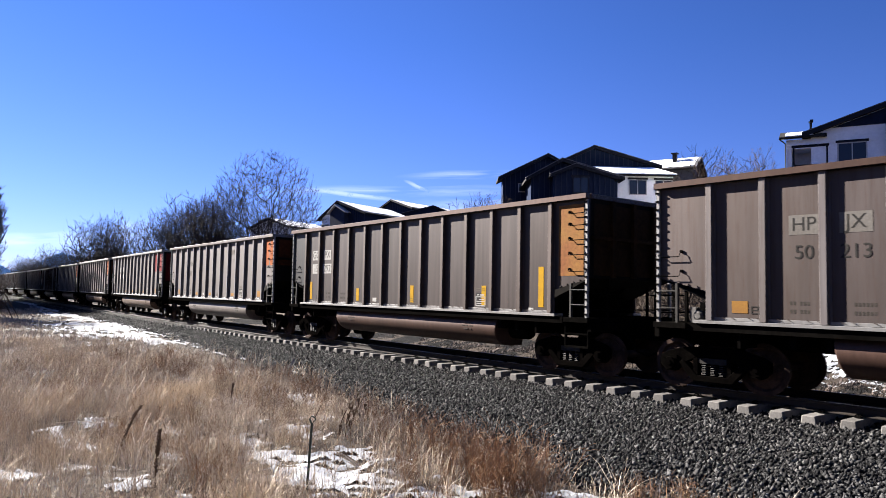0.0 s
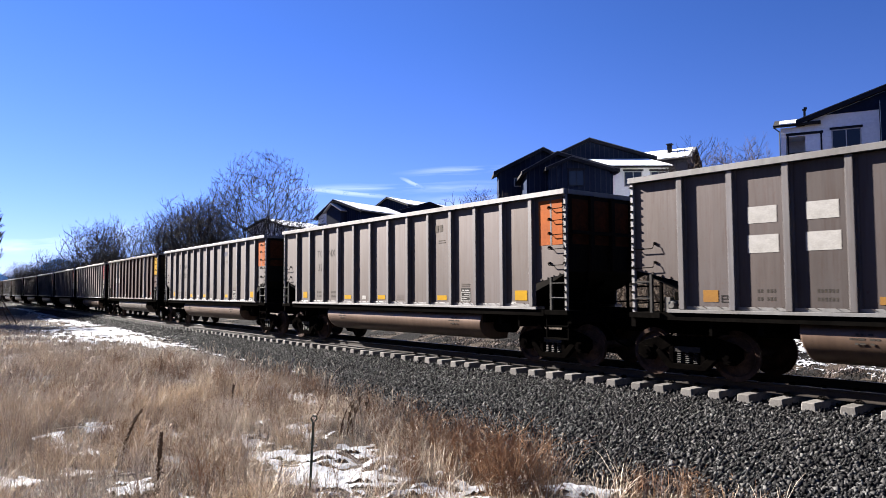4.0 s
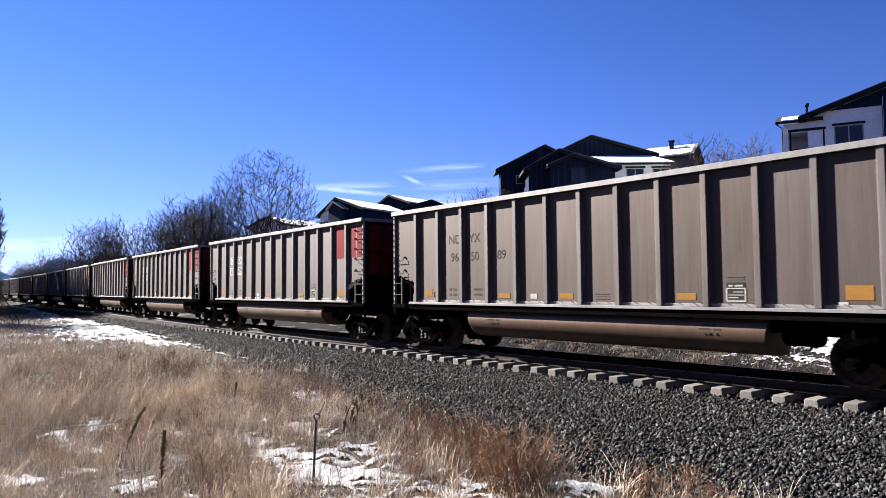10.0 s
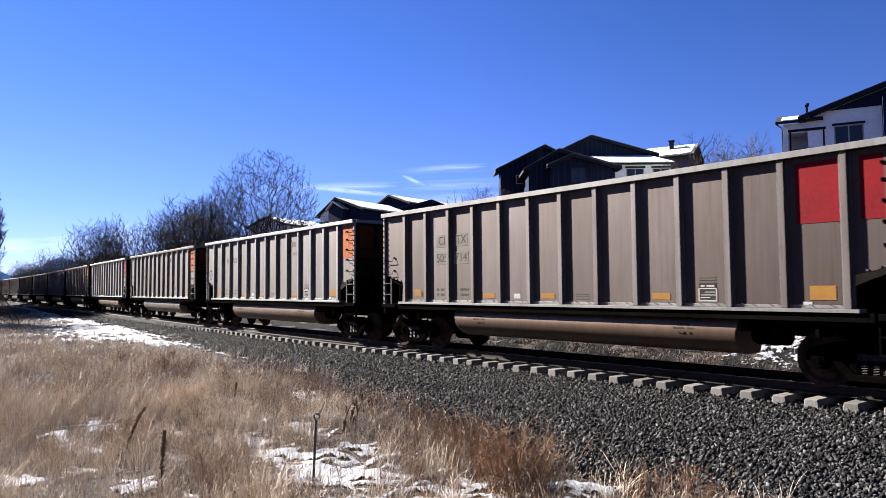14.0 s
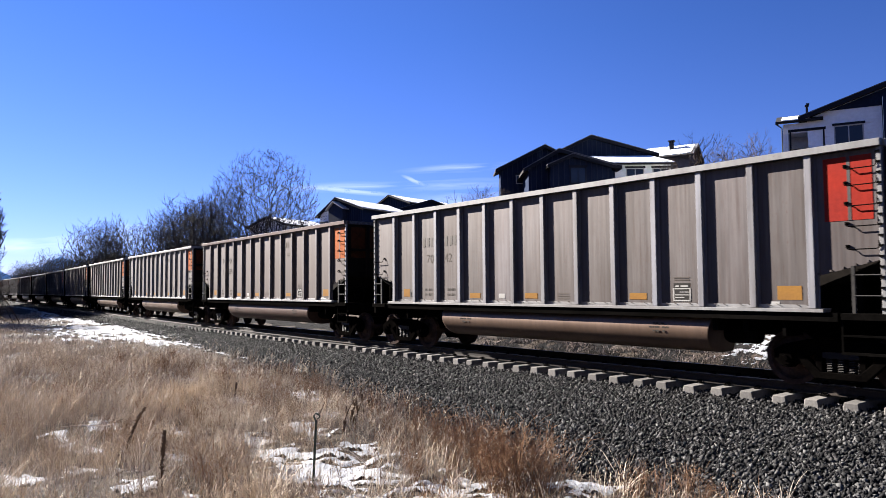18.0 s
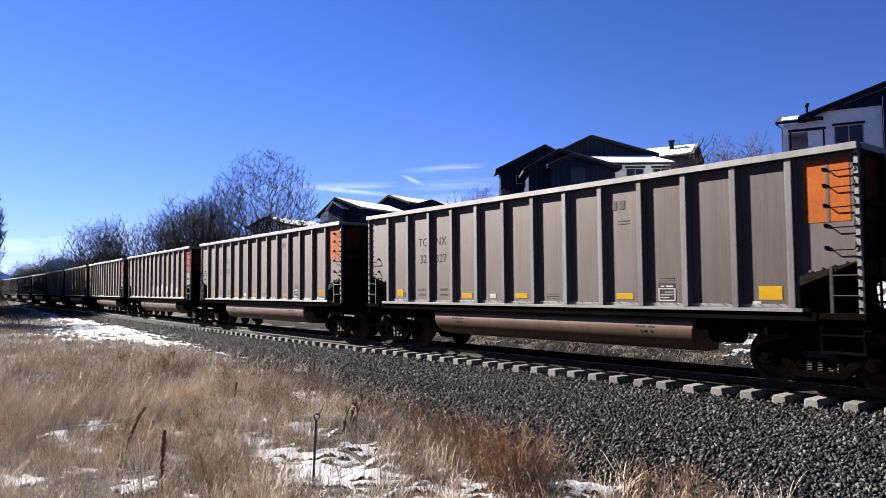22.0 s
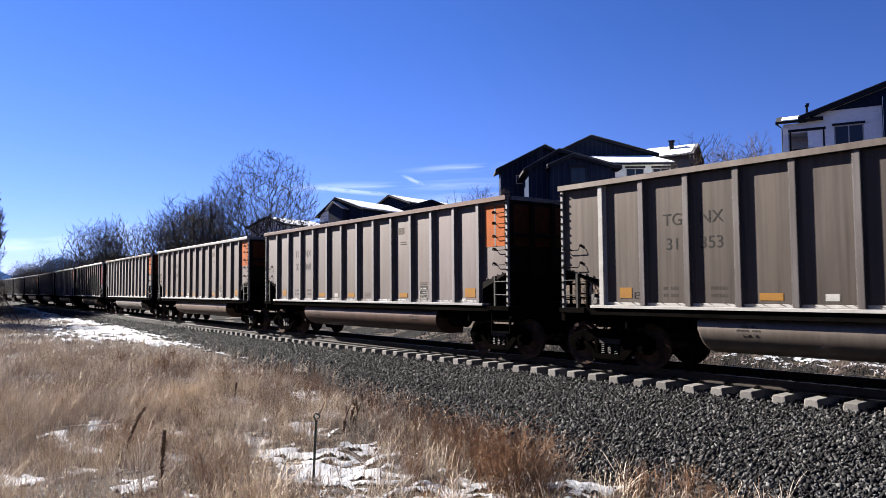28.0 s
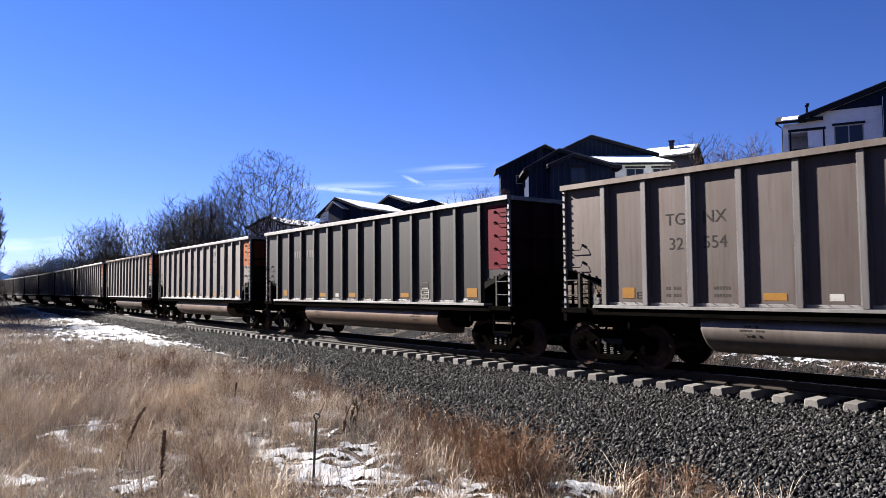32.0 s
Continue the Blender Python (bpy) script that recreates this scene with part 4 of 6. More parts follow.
ROOFSNOW = mottled("roof_snow", (0.88, 0.89, 0.90), (0.78, 0.79, 0.82), 0.6, 0.7, fine=0.15, relief=0.3, dist=0.03)
DRIP = mottled("frosted_drip_edge", (0.17, 0.17, 0.18), (0.10, 0.10, 0.11), 2.5, 0.6, fine=0.3, relief=0.0)
GLASS, gnt, gb, gco = base("window_glass", 0.04, 0.0, 0.3)
gb.inputs["Base Color"].default_value = (0.02, 0.025, 0.035, 1)

AX = radians(49.92)


def spot(depth, right):
    """Ground place at that depth straight ahead of the standpoint and that far to the right."""
    return (right * math.cos(AX) - depth * math.sin(AX), -13.929 + right * math.sin(AX) + depth * math.cos(AX))


def level(x, y):
    s, off = along(x, y)
    return float(height(s, off))


def facing(depth, right=0.0, turn=0.0):
    x, y = spot(depth, right)
    return pose(x, y, 0, 0, 0, math.degrees(AX) + turn)


def window(house, x0, x1, z0, z1, y=0.0, mullions=1, sill=True, frame_mat=None):
    """A window set into a wall that faces -y."""
    w = part("window", mesh("window", Shape().box(x0, x1, y - .012, y + .02, z0, z1), GLASS), house, "dark glazed window")
    sh = Shape()
    t = .07
    sh.box(x0 - t, x0, y - .05, y + .02, z0 - t, z1 + t).box(x1, x1 + t, y - .05, y + .02, z0 - t, z1 + t)
    sh.box(x0, x1, y - .05, y + .02, z1, z1 + t).box(x0, x1, y - .05, y + .02, z0 - t, z0)
    for i in range(mullions):
        x = x0 + (x1 - x0) * (i + 1) / (mullions + 1)
        sh.box(x - .03, x + .03, y - .04, y + .01, z0, z1)
    part("window_frame", mesh("window_frame", sh, frame_mat or FRAME), w)
    if sill:
        sh = Shape().box(x0 - .16, x1 + .16, y - .09, y + .01, z1 + t, z1 + t + .14)
        part("window_trim", mesh("window_trim", sh, TRIM), w)


def gable_block(house, left, peak, right, floor, deep, wall, y=0.0, over=.45, lap="batten", snow=(), thick=.2):
    """Walls and roof of one gabled block; the gable faces -y. left, peak, right: (x, z) of the roof's edge."""
    (xl, zl), (xp, zp), (xr, zr) = left, peak, right
    a, b = xl + over, xr - over
    za = zl + (zp - zl) * over / (xp - xl)
    zb = zr + (zp - zr) * over / (xr - xp)
    sh = Shape().prism([(a, floor), (b, floor), (b, zb - thick), (xp, zp - thick), (a, za - thick)], "y", y, y + deep)
    part("wall", mesh("wall", sh, wall), house)
    if lap == "batten":
        sh = Shape()
        x = a + .2
        while x < b:
            k = za + (zp - za) * (x - a) / (xp - a) if x < xp else zb + (zp - zb) * (b - x) / (b - xp)
            sh.box(x - .035, x + .035, y - .04, y, floor, k - thick)
            x += .42
        tagged(part("batten_cladding", mesh("batten_cladding", sh, BATTEN), house), kind="stuff")
    elif lap == "boards":
        sh = Shape()
        z = floor
        while z < min(za, zb) - .25:
            sh.prism([(y, z), (y - .035, z), (y - .012, z + .2), (y, z + .2)], "x", a, b)
            z += .205
        tagged(part("clapboard", mesh("clapboard", sh, wall), house), kind="stuff")
    for (x0, z0) in ((xl, zl), (xr, zr)):
        sh = Shape().prism([(x0, z0), (xp, zp), (xp, zp - thick), (x0, z0 - thick)], "y", y - over, y + deep + over)
        part("roof_slope", mesh("roof_slope", sh, SHINGLE), house)
        sh = Shape().prism([(x0, z0 + .02), (xp, zp + .02), (xp, zp - .24), (x0, z0 - .24)], "y", y - over - .06, y - over - .004)
        part("rake_board", mesh("rake_board", sh, TRIM), house)
        sh = Shape().prism([(x0, z0 + .025), (x0, z0 + .075), (xp, zp + .075), (xp, zp + .025)], "y", y - over - .08, y - over + .25)
        part("drip_edge", mesh("drip_edge", sh, DRIP), house, "pale metal drip edge")
    for side in snow:
        x0, z0 = (xl, zl) if side == "l" else (xr, zr)
        n = 14
        rr = random.Random(int(abs(xp) * 10))
        v, f = [], []
        for i in range(n + 1):
            ya = y - over + (deep + 2 * over) * i / n
            e = .06 + .14 * rr.random()
            p0 = (x0 + (xp - x0) * e, z0 + (zp - z0) * e)
            v += [(p0[0], ya, p0[1] + .005), (p0[0], ya, p0[1] + .06), (xp, ya, zp + .07), (xp, ya, zp + .005)]
        for i in range(n):
            f += [(4 * i + k, 4 * i + k + 1, 4 * i + k + 5, 4 * i + k + 4) for k in range(3)]
        f += [(0, 1, 2, 3), (4 * n, 4 * n + 3, 4 * n + 2, 4 * n + 1)]
        me = Shape().add(v, f)
        part("roof_snow", mesh("roof_snow", me, ROOFSNOW), house, "thin snow on the roof")


# white three-storey house at the end of the row
white = new("white_house")
white.matrix_basis = facing(45.2, 21.9, -28)
tagged(white, "white clapboard house with dark trim, gable and balconies", "house", "houses on the bank")
gable_block(white, (.9, 12.3), (9.0, 15.0), (17.1, 12.3), 5.9, 9, WHITE, 0, .5, "boards")
sh = Shape().prism([(2.6, 12.62), (15.4, 12.62), (9.0, 14.75)], "y", -.05, -.02)
part("gable_cladding", mesh("gable_cladding", sh, NAVY), white, "navy board cladding in the gable")
sh = Shape()
sh.box(0, 1.5, 2.0, 9, 5.9, 12.05).box(0, .3, 0, 2.0, 5.9, 12.05).box(.3, 1.5, 0, 2.0, 11.5, 12.05).box(.3, 1.5, 0, 2.0, 8.4, 9.25)
part("balcony_bay", mesh("balcony_bay", sh, WHITE), white)
sh = Shape()
z = 5.9
while z < 12.0:
    if not (9.3 < z + .1 < 11.5 or 6.3 < z + .1 < 8.4):
        sh.prism([(0, z), (-.035, z), (-.012, z + .2), (0, z + .2)], "x", 0, 1.4)
    z += .205
tagged(part("clapboard", mesh("clapboard", sh, WHITE), white), kind="stuff")
sh = Shape().prism([(-.5, 12.06), (-.5, 12.17), (1.7, 12.92), (1.7, 12.6), (.0, 12.1)], "x", -.40, 2.3)
part("low_roof", mesh("low_roof", sh, SHINGLE), white)
sh = Shape().prism([(-.40, 12.21), (-.40, 12.26), (1.1, 12.77), (1.1, 12.72)], "x", -.05, 1.55)
part("roof_snow", mesh("roof_snow", sh, ROOFSNOW), white, "thin snow on the roof")
part("roof_vent", mesh("roof_vent", Shape().box(1.33, 1.47, 1.0, 1.14, 12.6, 13.30).box(1.28, 1.52, .95, 1.19, 13.30, 13.38).box(1.36, 1.55, 1.0, 1.14, 13.38, 13.5), TRIM), white)
for z0, z1 in ((9.3, 11.5), (6.3, 8.4)):
    b = part("balcony", mesh("balcony", Shape().box(.45, 2.3, -.06, -.02, z0, z0 + .12), TRIM), white, "dark balcony railing")
    part("handrail", mesh("handrail", Shape().box(.45, 2.3, -.06, -.02, z0 + 1.02, z0 + 1.1), TRIM), b)
    x = .5
    while x < 2.3:
        part("baluster", mesh("baluster", Shape().box(x, x + .05, -.055, -.02, z0 + .12, z0 + 1.02), TRIM), b)
        x += .115
    sh = Shape().box(.37, .47, -.06, .0, z0, z1).box(2.25, 2.35, -.06, .0, z0, z1).box(.3, 2.42, -.08, .0, z1, z1 + .16)
    part("balcony_frame", mesh("balcony_frame", sh, TRIM), white)
    part("balcony_door", mesh("balcony_door", Shape().box(.7, 1.45, 1.93, 1.99, z0, z1 - .1), WHITE), white)
    window(white, 2.93, 4.40, z0 + 1.0 if z0 > 9 else 7.7, z1 + .06 if z0 > 9 else 9.1, -.04)
sh = Shape().box(5.45, 9.5, -.9, 0, 5.9, 13.0)
part("navy_bay", mesh("navy_bay", sh, NAVY), white, "navy board bay")
sh = Shape().box(5.33, 5.45, -.06, .0, 5.9, 12.6)
part("corner_board", mesh("corner_board", sh, WHITE), white)
part("downpipe", mesh("downpipe", Shape().tube([(-.4, -.3, 12.1), (-.05, -.1, 11.8), (-.05, -.1, 6)], .045, 6), TRIM), white)

# navy house, three gables
navy = new("navy_house")
navy.matrix_basis = facing(55.0)
tagged(navy, "dark navy board-and-batten house with three gables", "house", "houses on the bank")
gable_block(navy, (4.40, 11.50), (8.56, 13.57), (12.9, 11.25), 4.5, 1.6, NAVY, 4.0)
part("wall", mesh("wall", Shape().box(6.5, 12.0, 5.6, 8.0, 4.5, 11.6), NAVY), navy)
gable_block(navy, (6.26, 10.86), (9.07, 12.43), (13.9, 11.05), 4.5, 5, NAVY, 0.0)
gable_block(navy, (7.3, 12.4), (13.26, 15.2), (19.25, 13.5), 4.5, 8, NAVY, 8.0)
gable_block(navy, (8.0, 11.05), (10.0, 11.9), (13.3, 10.95), 4.5, 1.0, NAVY, -.9, .3)
window(navy, 9.85, 10.95, 9.75, 10.85, -.94, 1, True, TRIM)
window(navy, 6.2, 6.75, 10.45, 11.05, 3.96, 0)
wing = new("white_wing_house")
wing.matrix_basis = facing(56.2)
tagged(wing, "white low wing of a house with a snowy roof", "house", "houses on the bank")
sh = Shape().box(13.2, 18.2, 0, 6, 4.5, 11.45)
part("wall", mesh("wall", sh, WHITE), wing)
sh = Shape().prism([(-.5, 11.40), (-.5, 11.52), (6, 13.22), (6, 13.0)], "x", 12.9, 18.5)
part("roof_slope", mesh("roof_slope", sh, SHINGLE), wing)
sh = Shape().prism([(-.45, 11.54), (-.45, 11.61), (5.9, 13.27), (5.9, 13.20)], "x", 13.0, 18.4)
part("roof_snow", mesh("roof_snow", sh, ROOFSNOW), wing, "thin snow on the roof")
window(wing, 14.7, 16.0, 10.0, 11.1, -.0, 1)
window(wing, 16.8, 18.0, 10.0, 11.1, -.0, 1)

grey_house = new("grey_house")
grey_house.matrix_basis = facing(70.5, 25.2, 58)
tagged(grey_house, "grey house with a chimney and snow on its roof", "house", "houses on the bank")
GREY = mottled("grey_siding", (0.1200, 0.1160, 0.1120), (0.0960, 0.0880, 0.0856), 0.8, 0.7, fine=0.2, relief=0.05)
gable_block(grey_house, (-2.4, 14.55), (0, 15.9), (2.4, 14.4), 5, 5, GREY, 0.0, .4, "batten", ("l",))
part("chimney", mesh("chimney", Shape().box(-.9, -.5, 1.8, 2.2, 14.9, 16.3).box(-1, -.4, 1.7, 2.3, 16.3, 16.4), TRIM), grey_house)

far_house = new("far_house")
far_house.matrix_basis = facing(104.6, -15.6, -33)
tagged(far_house, "dark gabled house with white wall and snowy roof", "house", "houses on the bank")
gable_block(far_house, (-3.8, 12.6), (0, 15.2), (5.4, 13.25), 3.5, 12, NAVY, 0, .5, "batten", ("r",))
part("white_wall", mesh("white_wall", Shape().prism([(-3.28, 3.5), (-.8, 3.5), (-.8, 13.3), (-2.5, 13.3), (-3.28, 12.72)], "y", -.08, -.045), WHITE), far_house)
sh = Shape().prism([(-1.1, 13.35), (.3, 14.6), (2.3, 13.45), (2.3, 13.3), (.3, 14.4), (-1.1, 13.2)], "y", -1.4, 0)
part("porch_roof", mesh("porch_roof", sh, FRAME), far_house)
# lighter batten colour stands in for the lit face of this bay
part("gable_box", mesh("gable_box", Shape().prism([(-.8, 3.5), (1.9, 3.5), (1.9, 13.5), (.3, 14.38), (-.8, 13.4)], "y", -1.0, -.1), BATTEN), far_house)
window(far_house, -3.2, -1.9, 10.2, 11.6, -.1)
window(far_house, .6, 1.7, 9.9, 11.2, -1.02)
second = new("far_house")
second.matrix_basis = facing(130, -9.6, -38)
tagged(second, "dark low gabled house with patchy snow on the roof", "house", "houses on the bank")
gable_block(second, (-3.2, 17.3), (0, 18.9), (5.2, 17.1), 4, 16, NAVY, 0, .5, "batten", ("r",))
third = new("far_house")
third.matrix_basis = facing(119, -2.8, 20)
tagged(third, "dark shingled roof of a house behind", "house", "houses on the bank")
gable_block(third, (-6, 14.6), (.8, 16.6), (6, 14.9), 4, 9, NAVY, 0, .5, "")
fourth = new("far_house")
fourth.matrix_basis = facing(123.4, -30.5, -30)
tagged(fourth, "grey house with snowy roof half hidden by trees", "house", "houses on the bank")
gable_block(fourth, (-5, 12.6), (0, 14.4), (5, 12.8), 3, 12, WHITE, 0, .5, "batten", ("r",))


# ---------------------------------------------------------------- bare trees and brush
def tree_mesh(name, seed, lobes, tips, roots=1, thin=.013, mat=None, step=.45, twigs=4, spray=1.0, bow=.3):
    """Bare crown that fills its lobes (x, y, z, width, height): every tip joins the branch nearest to it on the way down."""
    r = np.random.RandomState(seed)
    goals = []
    weight = np.array([w * w * h for x, y, z, w, h in lobes])
    for k in r.choice(len(lobes), tips, p=weight / weight.sum()):
        x, y, z, w, h = lobes[k]
        d = r.normal(size=3)
        d = d / np.linalg.norm(d) * r.uniform(.12, 1.0) ** .45
        goals.append((x + d[0] * w, y + d[1] * w, max(.3, z + d[2] * h)))
    goals = np.array(goals)
    far = np.linalg.norm(goals, axis=1)
    order = np.concatenate([np.arange(24), 24 + np.argsort(far[24:] + r.uniform(0, 1.2, tips - 24))])
    pos, up, aim_ = [], [], []
    for k in range(roots):
        a = k * math.tau / roots + r.uniform(0, 1)
        pos.append((math.cos(a) * .16 * (roots - 1), math.sin(a) * .16 * (roots - 1), -.3))
        up.append(-1)
        aim_.append((math.cos(a) * .25 * (roots > 1), math.sin(a) * .25 * (roots > 1), 1.0))
    store = np.zeros((tips * 40, 3))
    store[:roots] = pos
    reach = np.zeros(tips * 40)
    n, chains = roots, []
    for g in order:
        p = goals[g]
        near = store[:n]
        gap = np.linalg.norm(near - p, axis=1)
        steep = (p[2] - near[:, 2]) / np.maximum(gap, .01)
        along_ = ((p - near) * np.array(aim_)).sum(1) / np.maximum(gap, .01)
        cost = gap * (1 + .9 * (1 - along_)) + .10 * reach[:n] + np.where(steep < .15, 2.2 * (.15 - steep) * (1 + gap), 0) + np.where(gap < .15, 9, 0)
        i = int(np.argmin(cost))
        a, t0 = store[i], np.array(aim_[i])
        ln = max(gap[i], .05)
        m = max(2, min(9, int(ln / step)))
        t1 = (p - a) / ln * .7 + np.array((p[0] * .04, p[1] * .04, .45))
        chain, last = [i], i
        for q in range(1, m + 1):
            u = q / m
            h1, h2, h3, h4 = 2 * u ** 3 - 3 * u * u + 1, u ** 3 - 2 * u * u + u, -2 * u ** 3 + 3 * u * u, u ** 3 - u * u
            at = h1 * a + h2 * t0 * ln * bow + h3 * p + h4 * t1 * ln * bow + r.normal(0, .012 * ln if q < m else 0, 3)
            store[n] = at
            reach[n] = reach[last] + ln / m
            d = at - store[last]
            aim_.append(tuple(d / max(np.linalg.norm(d), 1e-4)))
            up.append(last)
            chain.append(n)
            last = n
            n += 1
        chains.append(chain)
    load = np.zeros(n)
    for chain in chains:
        load[chain[-1]] += 1
    for i in range(n - 1, roots - 1, -1):
        load[up[i]] += load[i]
    size = thin * np.maximum(load[:n], 1) ** .43
    sh, fine = Shape(), Shape()
    for chain in chains:
        rad = [min(size[chain[0]], size[chain[1]] * 1.1)] + [size[k] for k in chain[1:]]
        rad[-1] *= .7
        (sh if rad[0] > thin * 3 else fine).tube([store[k] for k in chain], rad, 6 if rad[0] > .08 else 3, False)
        tip = store[chain[-1]]
        out = np.array(aim_[chain[-1]])
        for k in range(twigs):
            b = tip if k == 0 else store[chain[r.randint(1, len(chain))]]
            d = out + r.normal(0, .17, 3) + np.array((0, 0, .2))
            d = d / np.linalg.norm(d) * r.uniform(.4, 1.1) * spray
            fine.tube([b, b + d * .5 + r.normal(0, .03, 3), b + d], [thin * .75, thin * .7, thin * .45], 3, False)
    out = []
    for label, shape in ((name, sh), ("crown", fine)):
        me = bpy.data.meshes.new(label)
        me.from_pydata(shape.v, [], shape.f)
        me.materials.append(mat or BARK)
        out.append(me)
    return out[0], out[1], float(np.percentile([q[2] for q in fine.v], 99.7))


def plant(name, me, depth, right, top, spin=0.0, label="", category="tree", group=""):
    """A tree whose crown reaches up to that level."""
    x, y = spot(depth, right)
    z = level(x, y)
    limbs, twigs, crown = me
    size = (top - z) / crown
    ob = new(name, limbs)
    tagged(part("crown", twigs, ob), kind="stuff")
    ob.matrix_basis = pose(x, y, z, 0, 0, spin) @ Matrix.Diagonal((size, size, size, 1))
    return tagged(ob, label, category, group)


big = tree_mesh("bare_tree", 11, [(0, 0, 7.6, 5.4, 5.4), (2.6, .5, 6.0, 3.6, 3.4), (-2.6, -.5, 6.6, 3.2, 3.8)], 2400, 3, .0078, twigs=6, spray=.6, bow=.2)
plant("bare_tree", big, 82.6, -20.7, 17.7, 20, "tall bare cottonwood with a wide open crown", "tree", "bare trees behind the line")
plant("bare_tree", tree_mesh("bare_tree", 15, [(0, 0, 7, 2.6, 3.6), (1, 0, 4, 2.6, 2.4)], 700, 2, .008, spray=.7), 88, -27.2, 14.9, 70, "bare cottonwood in a row of trees", "tree", "bare trees behind the line")
mids = [tree_mesh("bare_tree", 20 + i, [(-1.2, .4, 5.5, 2.6, 3.8), (1.3, -.3, 5.8, 2.4, 4.0), (0, 0, 3.0, 3.0, 2.6)], 850, 8, .0105, spray=.6) for i in range(4)]
rng = random.Random(8)
ROW = "bare trees behind the line"
for depth, right, top in ((95, -37.2, 12.4), (104, -40.5, 13.2), (99, -35.2, 13.8), (92, -32.6, 13.8), (106, -37, 14.8), (88, -29.8, 13.8),
                          (101, -33.5, 14.8), (95, -30.4, 14.0), (93, -35.6, 12.6), (96, -26.5, 9.5), (100, -24, 9.5), (90, -28, 10.5)):
    plant("bare_tree", mids[rng.randrange(4)], depth, right, top, rng.uniform(0, 360), "dense bare brown tree in a thicket", "tree", ROW)
for depth, right, top in ((130, -64.8, 13.6), (134, -64, 14.8), (128, -61.4, 15.4), (136, -62.5, 15.0), (132, -59.6, 13.8), (140, -57, 9.5), (130, -54.5, 8.6), (123, -50, 8.2), (119, -47, 8.2)):
    plant("bare_tree", mids[rng.randrange(4)], depth, right, top, rng.uniform(0, 360), "dense bare brown tree in a thicket", "tree", ROW)
for i in range(40):
    d = rng.uniform(165, 230)
    k = rng.uniform(.45, .595)
    plant("bare_tree", mids[rng.randrange(4)], d, -d * k, 2 + d * rng.uniform(.035, .055) * (1.05 if k < .56 else .8), rng.uniform(0, 360), "far bare trees along the line", "tree", ROW)
thickets = [tree_mesh("bare_bush", 30 + i, [(-.8, .2, 5.4, 1.9, 3.8), (.8, -.2, 5.6, 1.9, 4.0), (0, 0, 3.0, 2.0, 2.6)], 1100, 6, .026, spray=.5) for i in range(2)]
for depth, right, top in ((50, -34.2, 8.6), (51, -36.4, 9.0), (53, -37.6, 9.2), (66, -45.8, 9.4), (70, -48.6, 9.0)):
    plant("bare_bush", mids[rng.randrange(4)], depth, right, top, rng.uniform(0, 360), "dark bare thicket beside the line", "bush", "bushes beside the line")
# mostly unseen trees, added to throw shade on the far cars
for s, off, top in ((-86, 10.6, 14), (-92, 10.4, 14.5), (-99, 10.6, 15), (-105, 10.4, 15.5), (-112, 10.4, 16), (-119, 10.4, 16), (-127, 10.6, 16.5), (-136, 10.4, 16.5), (-146, 10.6, 17),
                    (-95, 13.5, 16), (-103, 13.5, 17), (-115, 13.5, 17), (-130, 14, 18)):
    q = track(s, off)
    plant("bare_tree", thickets[rng.randrange(2)], -q.x * math.sin(AX) + (q.y + 13.929) * math.cos(AX), q.x * math.cos(AX) + (q.y + 13.929) * math.sin(AX), top, rng.uniform(0, 360),
          "tall bare tree added to shade the far cars", "tree", "tall trees beside the line")
bushes = [tree_mesh("bare_bush", 40 + i, [(-.5, .2, 2.2, 1.0, 1.7), (.5, -.2, 2.3, 1.0, 1.7), (0, 0, 1.2, 1.3, 1.0)], 380, 12, .0055, TWIG, .35, 3, .45) for i in range(3)]
for depth, right, top in ((41, 15.0, 10.6), (42, 16.8, 10.3), (39.5, 17.5, 10.2), (43, 18.7, 9.8), (44, 14.2, 9.6), (48.5, 1.6, 8.4), (49.5, 2.8, 8.9), (47.5, 3.6, 8.2),
                          (64, -42.7, 4.14), (66, -43.3, 5.58), (62, -41.9, 3.24), (68, -44.3, 5.85), (60, -40.9, 2.16), (70, -45.8, 4.5), (65, -43.9, 3.6), (67, -43.2, 3.24), (63, -42.5, 2.34), (69, -44.9, 4.14), (72, -46.7, 4.95), (66, -44.7, 4.5),
                          (50, -31.9, 3.2), (52, -33.0, 3.6), (49, -31.2, 1.6), (30, 8.2, 3.6), (31, 9.6, 4.2), (30.5, 10.8, 4.0), (32, 7.0, 3.8), (33, 8.8, 4.6), (33.5, 10.4, 4.8), (32, 12.0, 4.4), (29, 9.2, 2.8), (29.5, 7.6, 2.6), (29, 11.0, 2.8), (34, 11.6, 5.2),
                          (32, 17.2, 5.6), (33, 18.4, 6.2), (32.5, 19.5, 5.8), (34, 20.5, 6.3), (31.5, 16.0, 5), (34, 16.6, 6)):
    plant("bare_bush", bushes[rng.randrange(3)], depth, right, top, rng.uniform(0, 360), "leafless brown shrub with many stems", "bush", "shrubs by the line")

